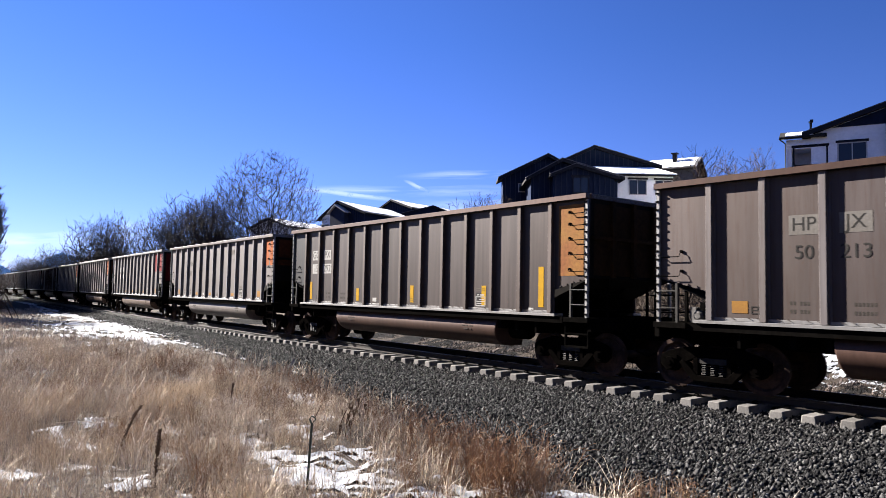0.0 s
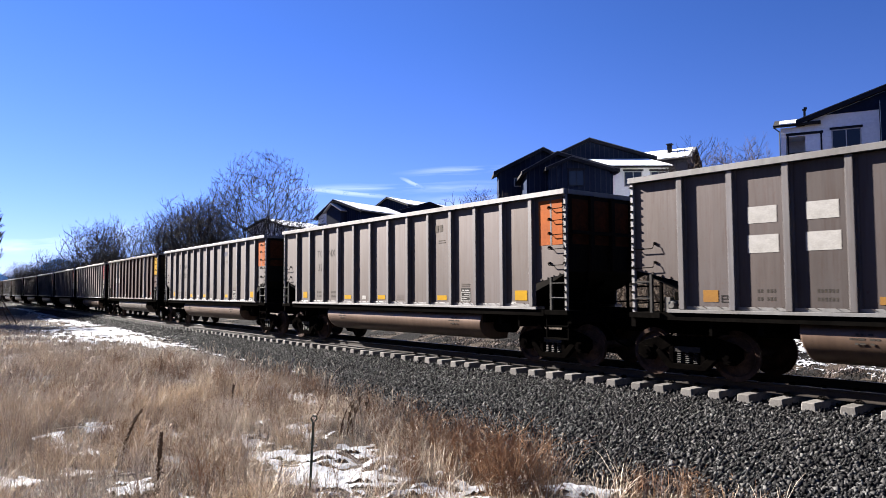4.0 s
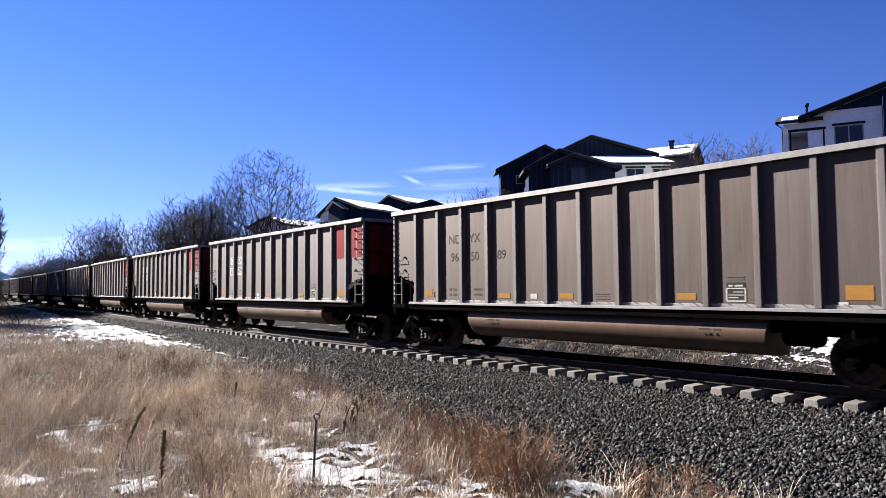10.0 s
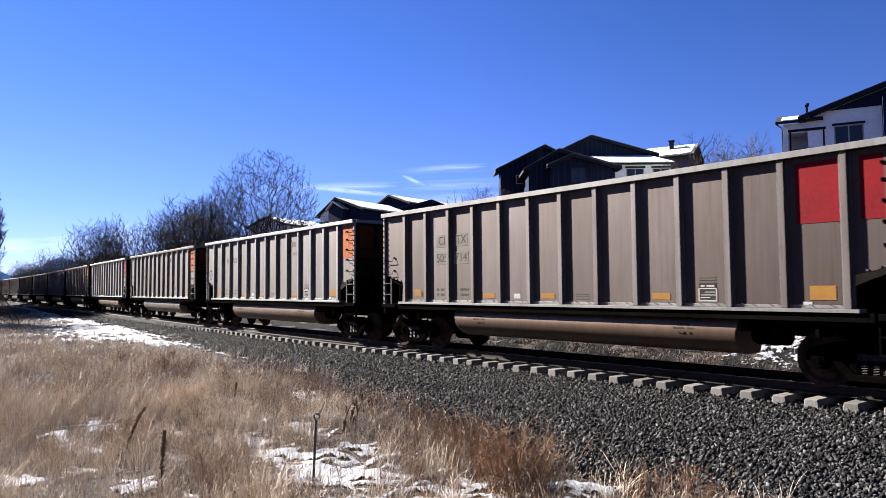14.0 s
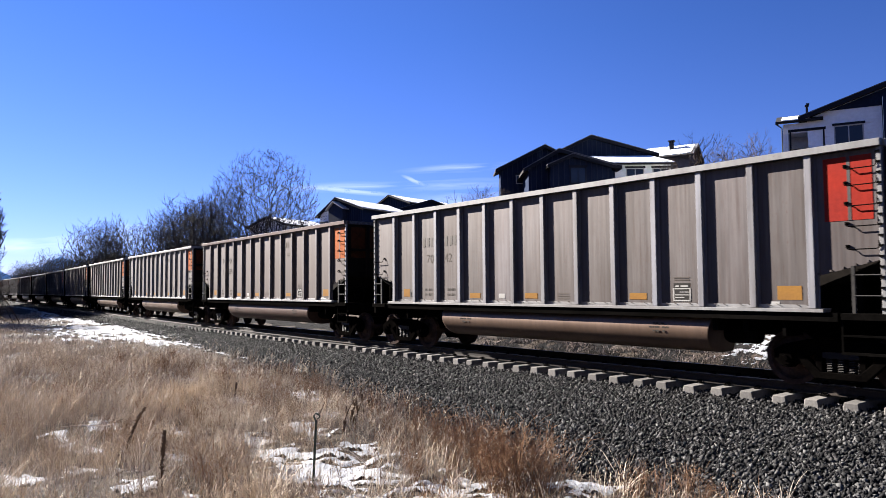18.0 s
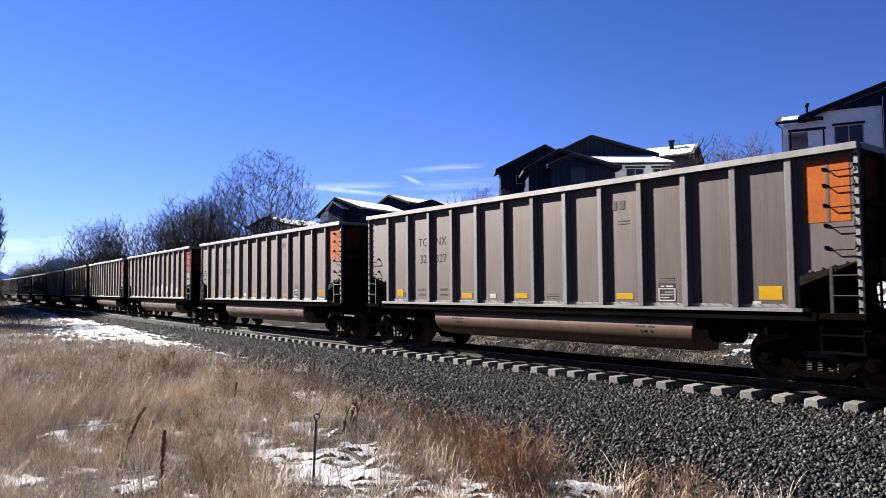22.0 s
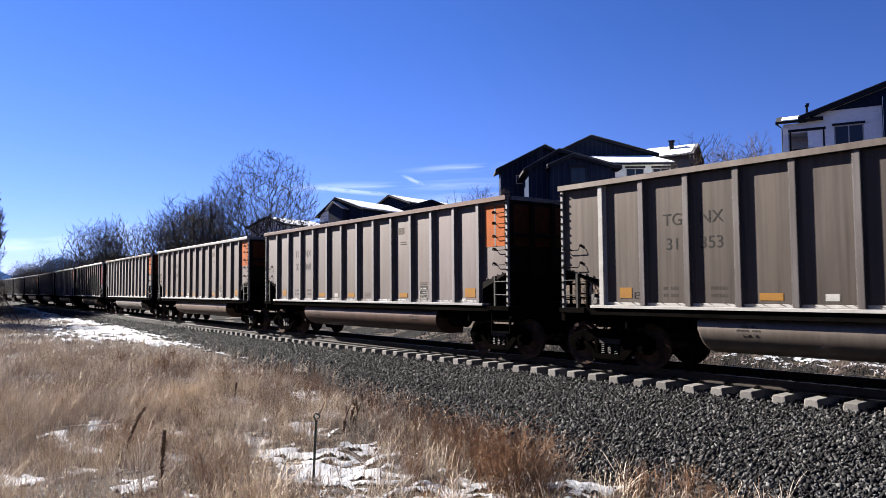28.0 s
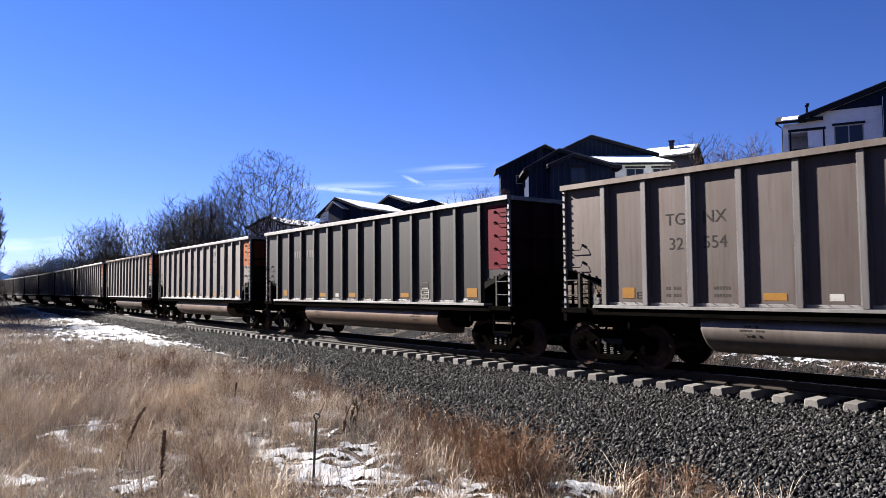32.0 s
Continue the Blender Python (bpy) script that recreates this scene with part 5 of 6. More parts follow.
# ---------------------------------------------------------------- snow
PATCHES = [(-8.0, 9.1, 1.5, .8), (-9.3, 9.2, .7, .5), (-8.5, 8.1, .8, .35), (-6.6, 9.5, .8, .5), (-6.3, 8.6, .7, .35), (-6.2, 8.1, .5, .3), (-5.4, 7.3, .55, .5), (-10.0, 12.5, .7, .55), (-12.9, 10.75, .5, .3),
           (-43, 4.5, 13, 2.7), (-60, 3.8, 11, 1.5), (-34, 4.6, 5, 1.3), (-82, 3.4, 12, .6), (-105, 3.0, 14, .5), (-29, 3.9, 3.5, .3), (-24, 4.2, 3, .2), (-18, 4.4, .9, .2), (-16.3, 4.5, .5, .2),
           (-13.6, 6.4, .8, .3), (-11.5, 7.3, .9, .35), (-18, 7.4, .8, .35), (-66, 4.6, 9, .5), (-9.6, 11.2, .5, .25), (-11.8, 9.8, .5, .25), (-8.3, 11.4, .4, .22),
           (-10.2, 8.2, .6, .3), (-14.2, 7.9, .9, .3), (-12.6, 11.4, .5, .2), (-16, 9.6, .8, .3), (-9.9, 10.3, .6, .3), (-15.5, 6.3, .9, .3), (-20, 6.0, 1.2, .35)]


small = random.Random(17)
for k in range(26):
    PATCHES.append((small.uniform(-15.5, -5.2), small.uniform(7.4, 12.6), small.uniform(.25, .6), small.uniform(.14, .30)))


def snow_cover(s, off):
    z = np.full(s.shape, -1.0)
    for a, b, ra, rb in PATCHES:
        z = np.maximum(z, 1 - np.sqrt(((s - a) / ra) ** 2 + ((off - b) / rb) ** 2))
    return z + np.where(s < -26, .55 * waves(s * .22, off * 1.5, .8, 14), 0) - np.where(s < -26, -.04, .16) + .46 * waves(s, off, .9, 12) + .55 * waves(s, off, .3, 13)


def near_snow(name, ss, offs):
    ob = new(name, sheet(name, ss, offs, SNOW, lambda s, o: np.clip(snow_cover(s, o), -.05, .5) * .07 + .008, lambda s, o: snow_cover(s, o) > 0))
    return tagged(ob, "thin melting patches of old snow", "snow", kind="stuff")


near_snow("snow", np.arange(-14.5, -4.5, .05), np.arange(5.6, 13.2, .05))
near_snow("snow", np.arange(-120, -14.5, .25), np.arange(2.4, 8.5, .1))


def bank_cover(s, o):
    """Above 0 where snow lies on the bank, between clumps."""
    v = [noise.noise((a * 2.2, b * 2.4, 0)) * .6 + noise.noise((a * 7, b * 7.5, 7)) * .9 + noise.noise((a * 15, b * 16, 3)) * .7 for a, b in zip(np.ravel(s), np.ravel(o))]
    return np.reshape(v, np.shape(s)) - .75 * np.clip((-11.8 - .45 * (-o - 8) - s) / 1.5, 0, 1) + np.interp(-o, [4, 5.5, 7, 9.5, 15.5, 17, 20], [-1.2, -.5, -.12, .34, .34, -.2, -.5])


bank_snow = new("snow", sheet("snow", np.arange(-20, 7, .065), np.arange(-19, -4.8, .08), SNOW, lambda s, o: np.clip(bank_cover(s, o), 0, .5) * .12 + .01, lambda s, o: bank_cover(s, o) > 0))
tagged(bank_snow, "patchy snow between clumps on the bank", "snow", kind="stuff")


# ---------------------------------------------------------------- stones, grass and weeds
def stones(name, s0, s1, o0, o1, count, lo, hi, seed):
    r = np.random.RandomState(seed)
    s, o = r.uniform(s0, s1, count), r.uniform(o0, o1, count)
    keep = o < toe(s) + r.normal(.1, .25, count)
    s, o = s[keep], o[keep]
    count = len(s)
    x, y = track_np(s, o)
    size = r.uniform(lo, hi, (count, 1, 1))
    z = height(s, o) + .01
    corner = np.array([(1, 0, 0), (-1, 0, 0), (0, 1, 0), (0, -1, 0), (0, 0, 1), (0, 0, -1)], float) * .62
    v = (corner[None] * r.uniform(.55, 1.15, (count, 6, 1)) + r.normal(0, .14, (count, 6, 3))) * r.uniform(.6, 1.25, (count, 1, 3)) * size
    a, b = r.uniform(0, math.tau, count), r.uniform(-.8, .8, count)
    ca, sa, cb, sb = np.cos(a)[:, None], np.sin(a)[:, None], np.cos(b)[:, None], np.sin(b)[:, None]
    vx, vz = v[..., 0] * cb + v[..., 2] * sb, -v[..., 0] * sb + v[..., 2] * cb
    vx, vy = vx * ca - v[..., 1] * sa, vx * sa + v[..., 1] * ca
    pts = np.stack([vx + x[:, None], vy + y[:, None], vz + z[:, None] + size[:, :, 0] * r.uniform(.05, .45, (count, 1))], -1).reshape(-1, 3)
    q = np.array([(0, 2, 4), (2, 1, 4), (1, 3, 4), (3, 0, 4), (2, 0, 5), (1, 2, 5), (3, 1, 5), (0, 3, 5)])
    faces = (q[None] + np.arange(count)[:, None, None] * 6).reshape(-1, 3)
    ob = new(name, fast_mesh(name, pts, faces, STONE))
    return tagged(ob, "loose crushed ballast stones", "stones", kind="stuff")


stones("ballast_stones", -13, 2, 1.2, 7.4, 62000, .03, .075, 1)
stones("ballast_stones", -36, -13, 1.2, 5.6, 40000, .04, .085, 2)
stones("ballast_stones", -95, -36, 1.2, 4.0, 26000, .06, .12, 5)
stones("ballast_stones", -13, 3, -1.2, 1.2, 7000, .035, .07, 3)
stones("ballast_stones", -40, 3, -3.8, -1.2, 7000, .05, .09, 4)


def blades(name, s, o, tall, wide, lean, mat, seed, label, category="grass", seedy=.5, wind=.55):
    """Bent tapering stems rooted at s, o; part of them carry a seed head."""
    r = np.random.RandomState(seed)
    n = len(s)
    x, y = track_np(s, o)
    z = height(s, o) - .02
    h = tall * r.uniform(.3, 1.2, n) * (1 + .38 * waves(s, o, 1.7, seed)) * np.interp(s, [-50, -30, -18], [.36, .46, 1])
    a = np.where(r.uniform(0, 1, n) < wind, r.normal(.6, .6, n), r.uniform(0, math.tau, n))
    b = lean * np.abs(r.normal(.8, .7, n)) * h
    f = r.uniform(0, math.pi, n)
    w = wide * r.uniform(.6, 1.4, n)
    head = np.where(r.uniform(0, 1, n) < seedy, 1.9, .6)
    dx, dy, wx, wy = np.cos(a), np.sin(a), np.cos(f), np.sin(f)
    rows = []
    for k, t in ((0.0, np.ones(n)), (.45, np.full(n, .8)), (.82, head)):
        cx, cy, cz = x + dx * b * k * k, y + dy * b * k * k, z + h * (k - .25 * lean * k * k)
        for sgn in (-.5, .5):
            rows.append(np.stack([cx + wx * w * t * sgn, cy + wy * w * t * sgn, cz], -1))
    rows.append(np.stack([x + dx * b * 1.05, y + dy * b * 1.05, z + h * (1 - .27 * lean)], -1))
    v = np.stack(rows, 1).reshape(-1, 3)
    t = np.array([(0, 1, 3), (0, 3, 2), (2, 3, 5), (2, 5, 4), (4, 5, 6)])
    faces = (t[None] + np.arange(n)[:, None, None] * 7).reshape(-1, 3)
    ob = new(name, fast_mesh(name, v, faces, mat))
    return tagged(ob, label, category, kind="stuff")


def panicles(s, o, tall, size, mat, seed, label, per=8):
    """Feathery seed heads: small slips scattered round the tops of stems."""
    r = np.random.RandomState(seed)
    x, y = track_np(s, o)
    h = tall * r.uniform(.55, 1.15, len(s))
    a, b = r.uniform(0, math.tau, len(s)), r.uniform(0, .28, len(s))
    top = np.stack([x + np.cos(a) * b * h, y + np.sin(a) * b * h, height(s, o) + h], -1)
    along_ = np.stack([np.cos(a) * b, np.sin(a) * b, np.ones(len(s))], -1)
    n = len(s) * per
    k = r.uniform(-1, .3, (n, 1))
    at = np.repeat(top, per, 0) + np.repeat(along_, per, 0) * k * size * 5 + r.normal(0, size * .55, (n, 3))
    d = np.repeat(along_, per, 0) + r.normal(0, .45, (n, 3))
    d = d / np.linalg.norm(d, axis=1, keepdims=True) * size * r.uniform(.5, 1.2, (n, 1))
    w = np.cross(d, r.normal(0, 1, (n, 3)))
    w = w / np.linalg.norm(w, axis=1, keepdims=True) * size * .22
    v = np.stack([at - d, at + w, at + d, at - w], 1).reshape(-1, 3)
    f = np.arange(n)[:, None] * 4 + np.arange(4)[None]
    return tagged(new("seed_heads", fast_mesh("seed_heads", v, f, mat)), label, "grass", kind="stuff")


def meadow(count, s0, s1, o0, o1, seed, clump=.16, per=22, patchy=1.0):
    """Roots in clumps, few where the snow lies bare."""
    r = np.random.RandomState(seed)
    c = count // per
    s, o = r.uniform(s0, s1, c), r.uniform(o0, o1, c)
    s, o = np.repeat(s, per) + r.normal(0, clump, c * per), np.repeat(o, per) + r.normal(0, clump, c * per)
    keep = (o > toe(s) + np.interp(s, [-60, -40, -22], [1.3, 1.7, .15]) + .35 * waves(s, o, 3, 5)) & (snow_cover(s, o) + r.normal(0, .12, len(s)) < .0) & (np.hypot(s - CAM_S, o - CAM_OFF) > 4.2)
    keep &= patchy * (waves(s, o, 2.4, seed + 31) + .7 * waves(s, o, .8, seed + 32)) + r.uniform(-.5, 1.5, len(s)) > .05
    return s[keep], o[keep]


def drier(s, o, seed, reach=2.6):
    """Thins the tall straw towards the ballast, where weeds take over."""
    r = np.random.RandomState(seed)
    k = r.uniform(0, 1, len(s)) < np.clip((o - toe(s) - .1) / reach, .22, 1) ** 1.3
    return s[k], o[k]


s, o = drier(*meadow(90000, -16, -1, 4.8, 14.5, 41, .15, 30, 1.9), 1)
blades("dry_grass", s, o, .44, .0032, .36, STRAW, 51, "tall straw-coloured dry grass", "grass", .5, .2)
s, o = drier(*meadow(64000, -16, -2, 5.5, 14.5, 45, .11, 46, 1.7), 2)
blades("dry_grass", s, o, .46, .0032, .40, PALE, 55, "tall pale dry grass in clumps", "grass", .5, .2)
s, o = drier(*meadow(86000, -34, -14, 4.0, 24, 42, .2, 30, 2.3), 3, 2.0)
blades("dry_grass", s, o, .52, .0058, .38, PALE, 52, "tall pale dry grass")
s, o = drier(*meadow(50000, -34, -12, 4.0, 24, 46, .2, 30, 2.4), 4, 2.0)
blades("dry_grass", s, o, .52, .0058, .38, STRAW, 56, "tall straw-coloured dry grass")
s, o = meadow(90000, -80, -30, 3.0, 26, 43, .3)
blades("dry_grass", s, o, .58, .016, .30, PALE, 53, "tall pale dry grass")
s, o = meadow(80000, -32, -2, 4.6, 14.5, 44, .3, 22, .3)
blades("dead_grass", s, o, .17, .005, 1.7, GREY_STEM, 54, "low flattened grey dead grass", "grass", .2, .1)
s, o = meadow(19000, -26, -3, 4.8, 11.0, 47, .14, 40, 2.2)
blades("russet_grass", s, o, .44, .0038, .42, RUSSET, 59, "russet dry grass in tufts", "grass", .5, .1)
s, o = meadow(12000, -15, -3, 7.0, 14.0, 48, .05, 70, 1.0)
blades("dry_grass", s, o, .50, .0034, .6, PALE, 60, "arching pale bunch grass", "grass", .7, .1)
s, o = drier(*meadow(14000, -15, -2, 5.5, 14.5, 41, .16, 24, 1.6), 7)
panicles(s, o, .44, .016, PALE, 71, "feathery pale seed heads of dry grass")
s, o = drier(*meadow(12000, -15, -2, 5.5, 14.5, 45, .14, 24, 1.7), 8)
panicles(s, o, .40, .014, STRAW, 72, "feathery straw-coloured seed heads")
s, o = drier(*meadow(20000, -34, -14, 4.0, 24, 42, .22, 24, 2.3), 9, 2.0)
panicles(s, o, .48, .026, PALE, 73, "feathery pale seed heads of dry grass", 5)
s, o = meadow(9000, -22, -3, 4.8, 11.0, 47, .16, 24, 2.2)
panicles(s, o, .40, .016, RUSSET, 74, "feathery russet seed heads", 7)
# this strip is kept dark in colour, for the shade behind the train
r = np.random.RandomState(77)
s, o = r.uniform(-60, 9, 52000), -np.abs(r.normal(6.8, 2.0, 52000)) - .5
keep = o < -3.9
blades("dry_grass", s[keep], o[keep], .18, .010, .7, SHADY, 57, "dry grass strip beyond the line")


# brush added to close the view under the cars, shade-dark in colour
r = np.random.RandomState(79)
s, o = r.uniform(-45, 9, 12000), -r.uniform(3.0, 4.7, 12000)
blades("dead_grass", s, o, .24, .012, .5, SHADY, 61, "added brush along the far shoulder, dark for the train's shade", "grass", .3, .2)
r = np.random.RandomState(78)
s, o = np.repeat(r.uniform(-34, 12, 1400), 22) + r.normal(0, .12, 30800), np.repeat(-r.uniform(6, 20, 1400), 22) + r.normal(0, .12, 30800)
keep = (bank_cover(s, o) < .08)
blades("dead_grass", s[keep], o[keep], .35, .014, .8, GREY_STEM, 58, "dead grass clumps on the snowy bank", "grass", .2, .2)


def weed_mesh(seed, tall, stems, spread_, mat, fine=.0028):
    """A dead branching weed: wiry stems with many short side twigs."""
    r = random.Random(seed)
    sh = Shape()
    for i in range(stems):
        a, ln = r.uniform(0, math.tau), tall * r.uniform(.55, 1.0)
        lean = r.uniform(.05, spread_)
        p, d = Vector((r.gauss(0, .06), r.gauss(0, .06), -.03)), Vector((math.cos(a) * lean, math.sin(a) * lean, 1)).normalized()
        path = [p]
        for k in range(4):
            d = (d + Vector((r.gauss(0, .1), r.gauss(0, .1), .02))).normalized()
            path.append(path[-1] + d * ln / 4)
        sh.tube(path, [fine * 1.4, fine * 1.3, fine * 1.1, fine, fine * .6], 3, False)
        for k in range(11):
            j = r.randrange(1, 4)
            q = path[j].lerp(path[j + 1], r.random())
            side = Vector((r.gauss(0, 1), r.gauss(0, 1), r.uniform(.3, 1.4))).normalized()
            tip = q + side * ln * r.uniform(.10, .24)
            sh.tube([q, q.lerp(tip, .5) + Vector((0, 0, .01)), tip], [fine * .8, fine * .8, fine * 1.1], 3, False)
    me = bpy.data.meshes.new("dry_weed")
    me.from_pydata(sh.v, [], sh.f)
    me.materials.append(mat)
    return me


def stand(name, me, s, off, spin=0.0, size=1.0, label="", category="weed", group=""):
    ob = new(name, me)
    ob.matrix_basis = Matrix.Translation(track(s, off, float(height(s, off)))) @ pose(0, 0, 0, 0, 0, spin) @ Matrix.Diagonal((size, size, size, 1))
    return tagged(ob, label, category, group)


rng = random.Random(3)
weeds = [weed_mesh(60 + i, 1.0, 26, .5, RUSSET) for i in range(3)]
thin_weeds = [weed_mesh(70 + i, .9, 9, .35, GREY_STEM) for i in range(2)]
for s, off, size in ((-5.3, 8.4, 1.0), (-5.2, 8.15, .95), (-5.45, 8.25, 1.05), (-5.5, 8.5, .85), (-5.1, 8.3, .8), (-5.75, 8.35, .8), (-6.25, 8.0, .95), (-6.5, 7.85, 1.0), (-6.0, 7.9, .8), (-6.9, 7.9, .8), (-6.8, 8.6, .5), (-7.1, 8.5, .5), (-6.4, 8.35, .45),
                     (-7.6, 7.6, .8), (-8.3, 7.5, .75), (-9.0, 7.5, .6), (-4.6, 7.2, .5), (-4.3, 6.8, .5), (-4.0, 6.9, .4), (-15.8, 7.4, .75), (-16.4, 7.1, .75), (-15.4, 6.8, .7), (-13.9, 7.0, .7), (-13.2, 6.6, .7), (-12.4, 6.6, .65),
                     (-17.5, 7.6, .7), (-10.4, 6.8, .7), (-20, 7.5, .7), (-12.5, 7.4, .6), (-23, 8, .7), (-22.5, 6.5, .7)):
    stand("dry_weed", weeds[rng.randrange(3)], s, off, rng.uniform(0, 360), size, "russet dead weed bush in the grass", "weed", "dead weeds")
for s, off, size in ((-7.4, 7.2, 1.0), (-5.8, 7.5, .8), (-9.8, 7.4, .9), (-4.2, 7.4, .7), (-3.9, 7.6, .6), (-3.4, 7.6, .5), (-11.2, 8.3, .8), (-13, 8.4, .8), (-8.9, 10, .6)):
    stand("dry_weed", thin_weeds[rng.randrange(2)], s, off, rng.uniform(0, 360), size, "grey wiry dead weed stems", "weed", "dead weeds")
STALK = mottled("dark_dead_stalk", (0.055, 0.035, 0.022), (0.09, 0.06, 0.038), 8, 0.9, fine=0.4, relief=0.5)
GREENPOST = mottled("dark_green_post", (0.03, 0.045, 0.035), (0.05, 0.06, 0.045), 6, 0.7, fine=0.3, relief=0.2)


def stalk_mesh(seed, tall, lean):
    """Dead mullein: a thick rough spike on a thin stem."""
    r = random.Random(seed)
    sh = Shape()
    pts = [Vector((lean * k * k * tall, .02 * math.sin(k * 5), k * tall)) for k in (-.05, .2, .4, .6, .8, 1.0)]
    sh.tube(pts, [.010, .010, .012, .017, .016, .008], 7)
    for i in range(110):
        k = r.uniform(.30, 1.0)
        q = Vector((lean * k * k * tall, 0, k * tall))
        a = r.uniform(0, math.tau)
        e = q + Vector((math.cos(a), math.sin(a), r.uniform(.2, .9))) * r.uniform(.018, .034)
        sh.tube([q, e], [.009, .006], 4)
    for i in range(5):
        a, k = r.uniform(0, math.tau), r.uniform(.05, .3)
        q = Vector((0, 0, k * tall))
        d = Vector((math.cos(a), math.sin(a), 0))
        sh.add([q, q + d * .07 + Vector((0, 0, .02)) + d.yxz * .02, q + d * .16 - Vector((0, 0, .05)), q + d * .07 - d.yxz * .02],
               [(0, 1, 2, 3)])
    return mesh("dead_stalk", sh, STALK)


stand("dead_stalk", stalk_mesh(1, .82, .34), -10.1, 11.05, 48, 1.0, "dark brown dead mullein stalk", "stalk", "dead stalks")
stand("dead_stalk", stalk_mesh(2, .62, .05), -8.1, 11.2, 80, 1.0, "dark brown dead mullein stalk", "stalk", "dead stalks")
stand("dead_stalk", stalk_mesh(3, .62, .10), -13.2, 8.2, 20, .8, "dark brown dead mullein stalk", "stalk", "dead stalks")
# dead dock with drooping leaves
sh = Shape()
rr = random.Random(9)
for dx, ln in ((0, .62), (.05, .5), (-.06, .42)):
    pts = [Vector((dx + .40 * k * k * ln, dx, ln * k)) for k in (-.05, .3, .6, .85, 1)]
    sh.tube(pts, [.009, .008, .007, .006, .004], 5)
    for i in range(10):
        q = pts[1].lerp(pts[4], rr.random())
        a = rr.uniform(0, math.tau)
        d = Vector((math.cos(a), math.sin(a), 0))
        w = Vector((-d.y, d.x, 0)) * rr.uniform(.012, .022)
        ln2 = rr.uniform(.07, .14)
        sh.add([q, q + d * ln2 * .5 + w, q + d * ln2 * .7 - Vector((0, 0, ln2)), q + d * ln2 * .5 - w], [(0, 1, 2, 3)])
stand("dead_dock", mesh("dead_dock", sh, STALK), -9.6, 7.8, 45, 1.35, "dark dead dock with curled drooping leaves", "weed", "dead weeds")
post = new("fence_post")
post.matrix_basis = Matrix.Translation(track(-7.35, 9.7, float(height(-7.35, 9.7)))) @ pose(0, 0, 0, 0, 3, 30)
tagged(post, "thin dark green steel post with a hooked top", "post")
part("shaft", mesh("shaft", Shape().box(-.012, .012, -.012, .012, -.2, .80), GREENPOST, .003), post)
part("hook", mesh("hook", Shape().tube([(0, 0, .78), (-.02, 0, .81), (-.035, 0, .845), (-.01, 0, .875), (.03, 0, .87), (.045, 0, .84), (.02, 0, .815)], .010, 6), GREENPOST), post)
part("wire", mesh("wire", Shape().tube([(.03, 0, .86), (.07, .01, .95), (.10, .01, 1.02)], .006, 4), STALK), post)
stick = new("fallen_stem", mesh("fallen_stem", Shape().tube([(-.45, 0, .30), (-.1, .03, .34), (.25, .02, .33), (.5, .0, .38)], [.007, .006, .006, .004], 5), PALE))
stick.matrix_basis = Matrix.Translation(track(-11.6, 11.2, float(height(-11.6, 11.2)))) @ pose(0, 0, 0, 0, 0, 40)
tagged(stick, "pale broken stem lying on the grass", "stem")

# ---------------------------------------------------------------- distance and sky
HILL = mottled("haze_blue_hills", (0.085, 0.155, 0.29), (0.070, 0.135, 0.25), 0.002, 0.95, fine=0.3, relief=0.0)
sh = Shape()
n = 60
for i in range(n):
    a = radians(60 + 45 * i / (n - 1))
    r0 = 2900
    x, y = -math.sin(a) * r0, math.cos(a) * r0 - 7.9
    z = 92 + 30 * math.sin(i * .33 + 1) + 18 * math.sin(i * 1.1) + 7 * math.sin(i * 2.9)
    sh.v += [(x, y, -20), (x, y, z), (x * 1.15, y * 1.15, z * .7), (x * 1.15, y * 1.15, -20)]
for i in range(n - 1):
    for k in range(3):
        sh.f.append((i * 4 + k, i * 4 + k + 1, i * 4 + k + 5, i * 4 + k + 4))
hb = HILL.node_tree.nodes["Principled BSDF"]      # distance haze put in as a faint blue emission
hb.inputs["Emission Color"].default_value, hb.inputs["Emission Strength"].default_value = (0.010, 0.024, 0.058, 1), 1.0
hills = new("backdrop", mesh("backdrop", sh, HILL))
tagged(hills, "far blue foothills on the horizon", "hills", kind="structure")


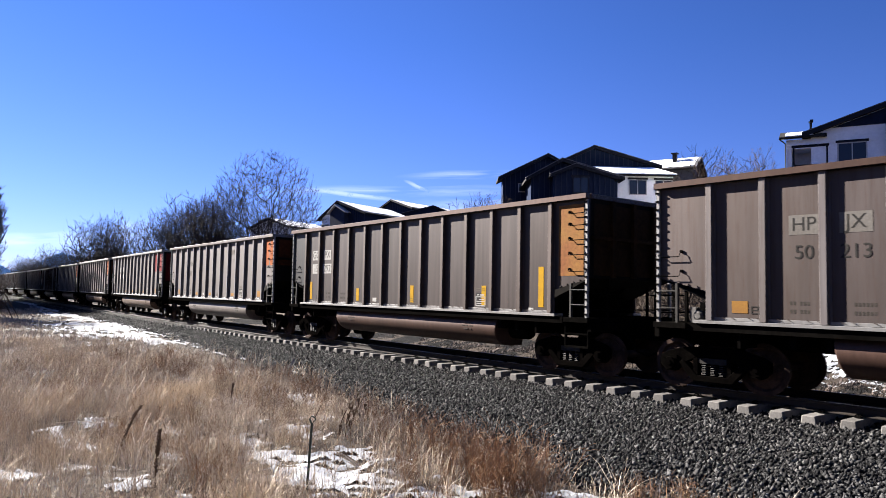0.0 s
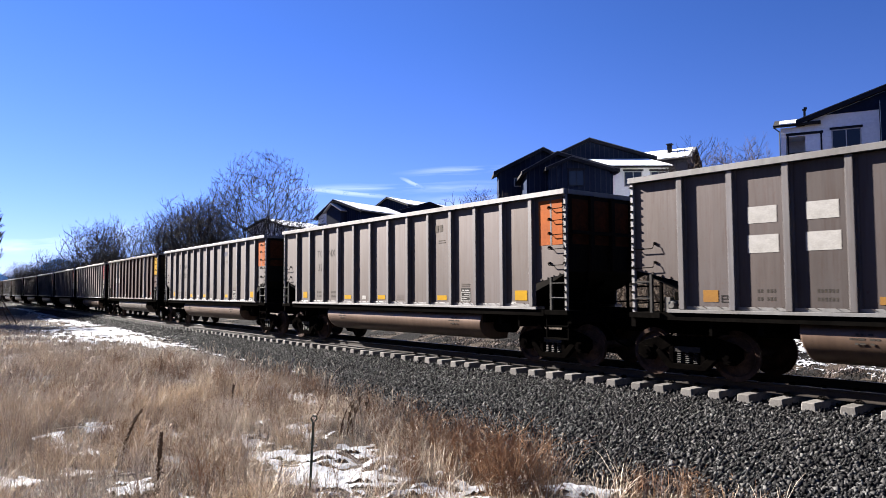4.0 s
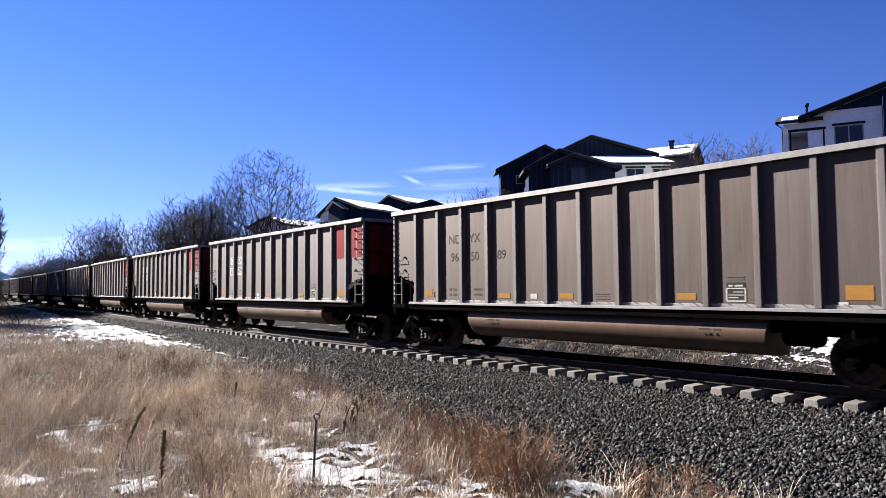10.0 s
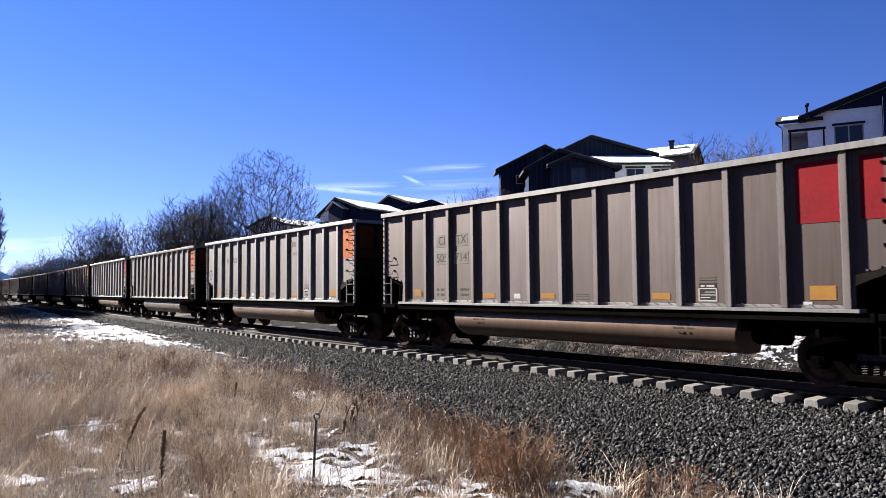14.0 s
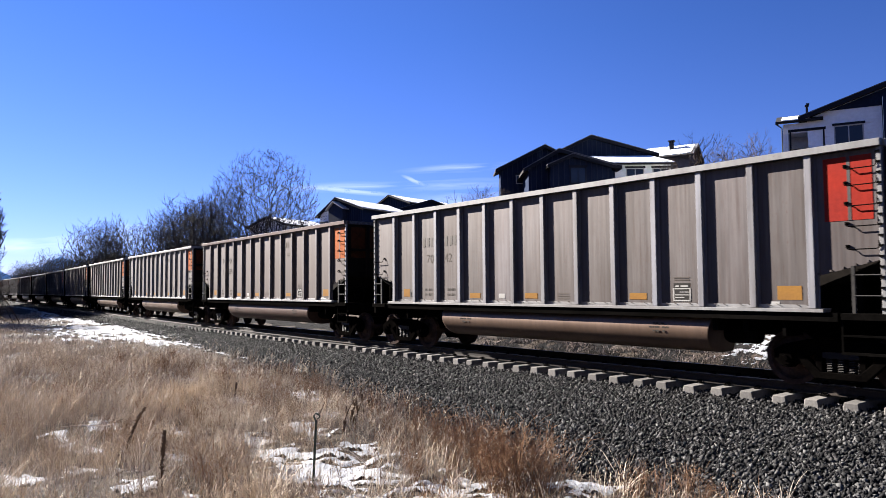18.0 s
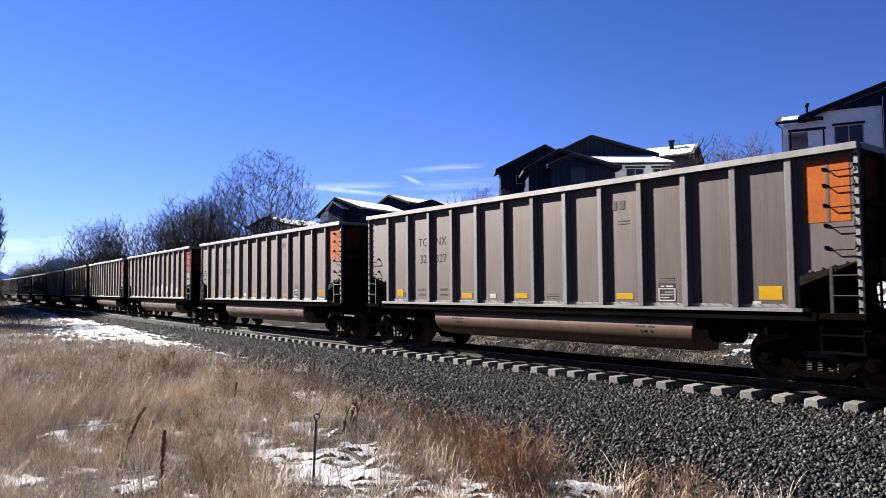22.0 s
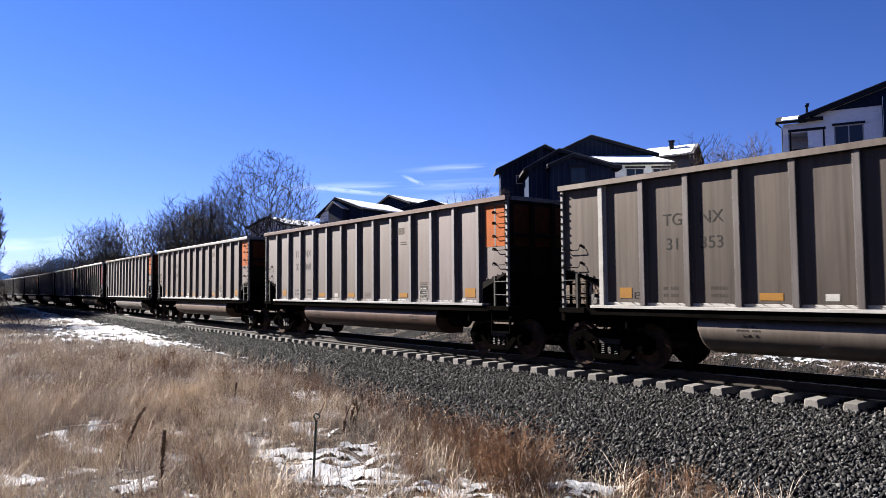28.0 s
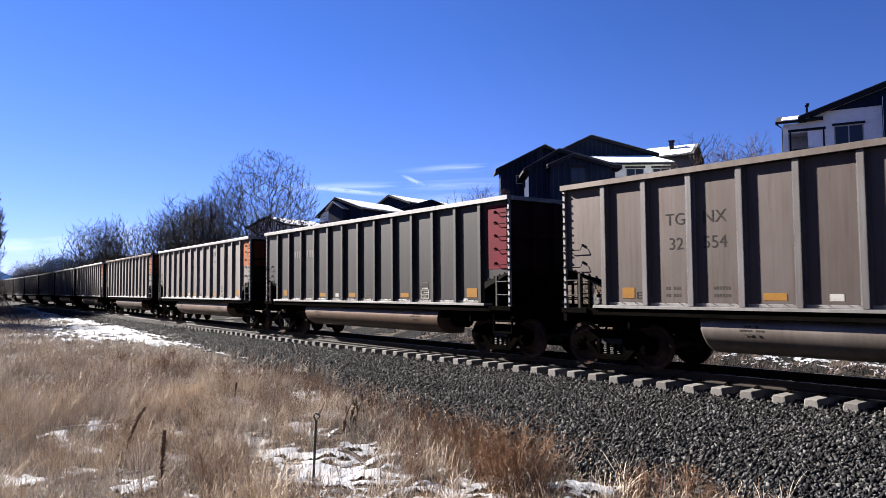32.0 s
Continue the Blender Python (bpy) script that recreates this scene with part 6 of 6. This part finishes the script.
def cloud_material(name, bright, scale, cut, stretch):
    m = bpy.data.materials.new(name)
    m.use_nodes = True
    nt = m.node_tree
    nt.nodes.clear()
    out = nt.nodes.new("ShaderNodeOutputMaterial")
    em = nt.nodes.new("ShaderNodeEmission")
    em.inputs[0].default_value, em.inputs[1].default_value = (0.92, 0.96, 1.0, 1), bright
    tr = nt.nodes.new("ShaderNodeBsdfTransparent")
    mx = nt.nodes.new("ShaderNodeMixShader")
    gen = nt.nodes.new("ShaderNodeTexCoord").outputs["Generated"]
    # soft towards the rim
    grad = nt.nodes.new("ShaderNodeTexGradient")
    grad.gradient_type = "SPHERICAL"
    mp = nt.nodes.new("ShaderNodeMapping")
    mp.inputs["Location"].default_value = (-1, -1, 0)
    mp.inputs["Scale"].default_value = (2, 2, 0)
    nt.links.new(gen, mp.inputs["Vector"])
    nt.links.new(mp.outputs[0], grad.inputs[0])
    n = noise_tex(nt, scaled(nt, gen, stretch), scale, 5, 0.55)
    a = nt.nodes.new("ShaderNodeMath")
    a.operation = "MULTIPLY"
    nt.links.new(ramp(nt, grad.outputs["Fac"], [(0.0, (0, 0, 0)), (0.75, (1, 1, 1))]), a.inputs[0])
    nt.links.new(ramp(nt, n, [(cut, (0, 0, 0)), (cut + .3, (1, 1, 1))]), a.inputs[1])
    thin = nt.nodes.new("ShaderNodeMath")
    thin.operation = "MULTIPLY"
    thin.inputs[1].default_value = 0.17
    nt.links.new(a.outputs[0], thin.inputs[0])
    nt.links.new(thin.outputs[0], mx.inputs[0])
    nt.links.new(tr.outputs[0], mx.inputs[1])
    nt.links.new(em.outputs[0], mx.inputs[2])
    nt.links.new(mx.outputs[0], out.inputs[0])
    return m


VEIL = cloud_material("thin_cloud", 0.42, 2.2, 0.36, (1.2, 1, 1))
WISP = cloud_material("cloud_wisp", 0.42, 1.2, 0.16, (1, 1, 1))
BANKC = cloud_material("low_cloud", 0.42, 2.4, 0.3, (1, 1.4, 1))


def cloud(right, up, wide, tall, tilt, mat, depth=2550):
    """A far thin cloud, facing the standpoint."""
    n = 12
    v = [(wide * (i / n - .5), tall * (k - .5) + tall * .15 * math.sin(i * .7), 0) for i in range(n + 1) for k in (0, 1)]
    f = [(2 * i, 2 * i + 1, 2 * i + 3, 2 * i + 2) for i in range(n)]
    x, y = spot(depth, right)
    ob = new("cloud", mesh("cloud", Shape().add(v, f), mat))
    ob.matrix_basis = pose(x, y, up, 90, 0, math.degrees(AX)) @ pose(0, 0, 0, 0, 0, tilt)
    return tagged(ob, "thin white winter cloud streak", "cloud", kind="structure")


cloud(-160, 372, 1050, 42, 1.5, VEIL)
cloud(-330, 354, 400, 18, -6, WISP)
cloud(-104, 391, 105, 15, -24, WISP)
cloud(160, 440, 700, 34, 3, VEIL)
cloud(110, 300, 700, 110, 4, BANKC)
cloud(-1480, 170, 520, 60, 3, BANKC)
cloud(-1120, 205, 150, 90, 0, BANKC)
cloud(1120, 405, 260, 120, 0, BANKC)

# ---------------------------------------------------------------- what moves
def run(t):
    """How far the train has come, in metres."""
    return ((((-1.343795e-06 * t + 1.049226e-04) * t - 2.684084e-03) * t + 2.639344e-02) * t + 11.93403) * t - 153.7528


SLACK = {-4: -.14, -14: -.1}      # draft gear in and out


def motions():
    for n, car in CARS.items():
        walk(car, [(float(t), track_pose(run(t) + P * n + H + SLACK.get(n, 0))) for t in range(33)])
    # the wheels of all cars turn alike
    lead = {}
    for car in CARS.values():
        for o in car.children_recursive:
            if not o.name.startswith("wheelset"):
                continue
            x = round(o.location.x, 2)
            if x not in lead:
                walk(o, [(k / 30, Matrix.Translation((x, 0, .46)) @ Matrix.Rotation((run(k / 30) - run(0)) / .46, 4, "Y")) for k in range(961)])
                lead[x] = o
            else:
                keys = o.animation_data_create()
                o.rotation_mode = "QUATERNION"
                keys.action = lead[x].animation_data.action
                keys.action_slot = lead[x].animation_data.action_slot


motions()
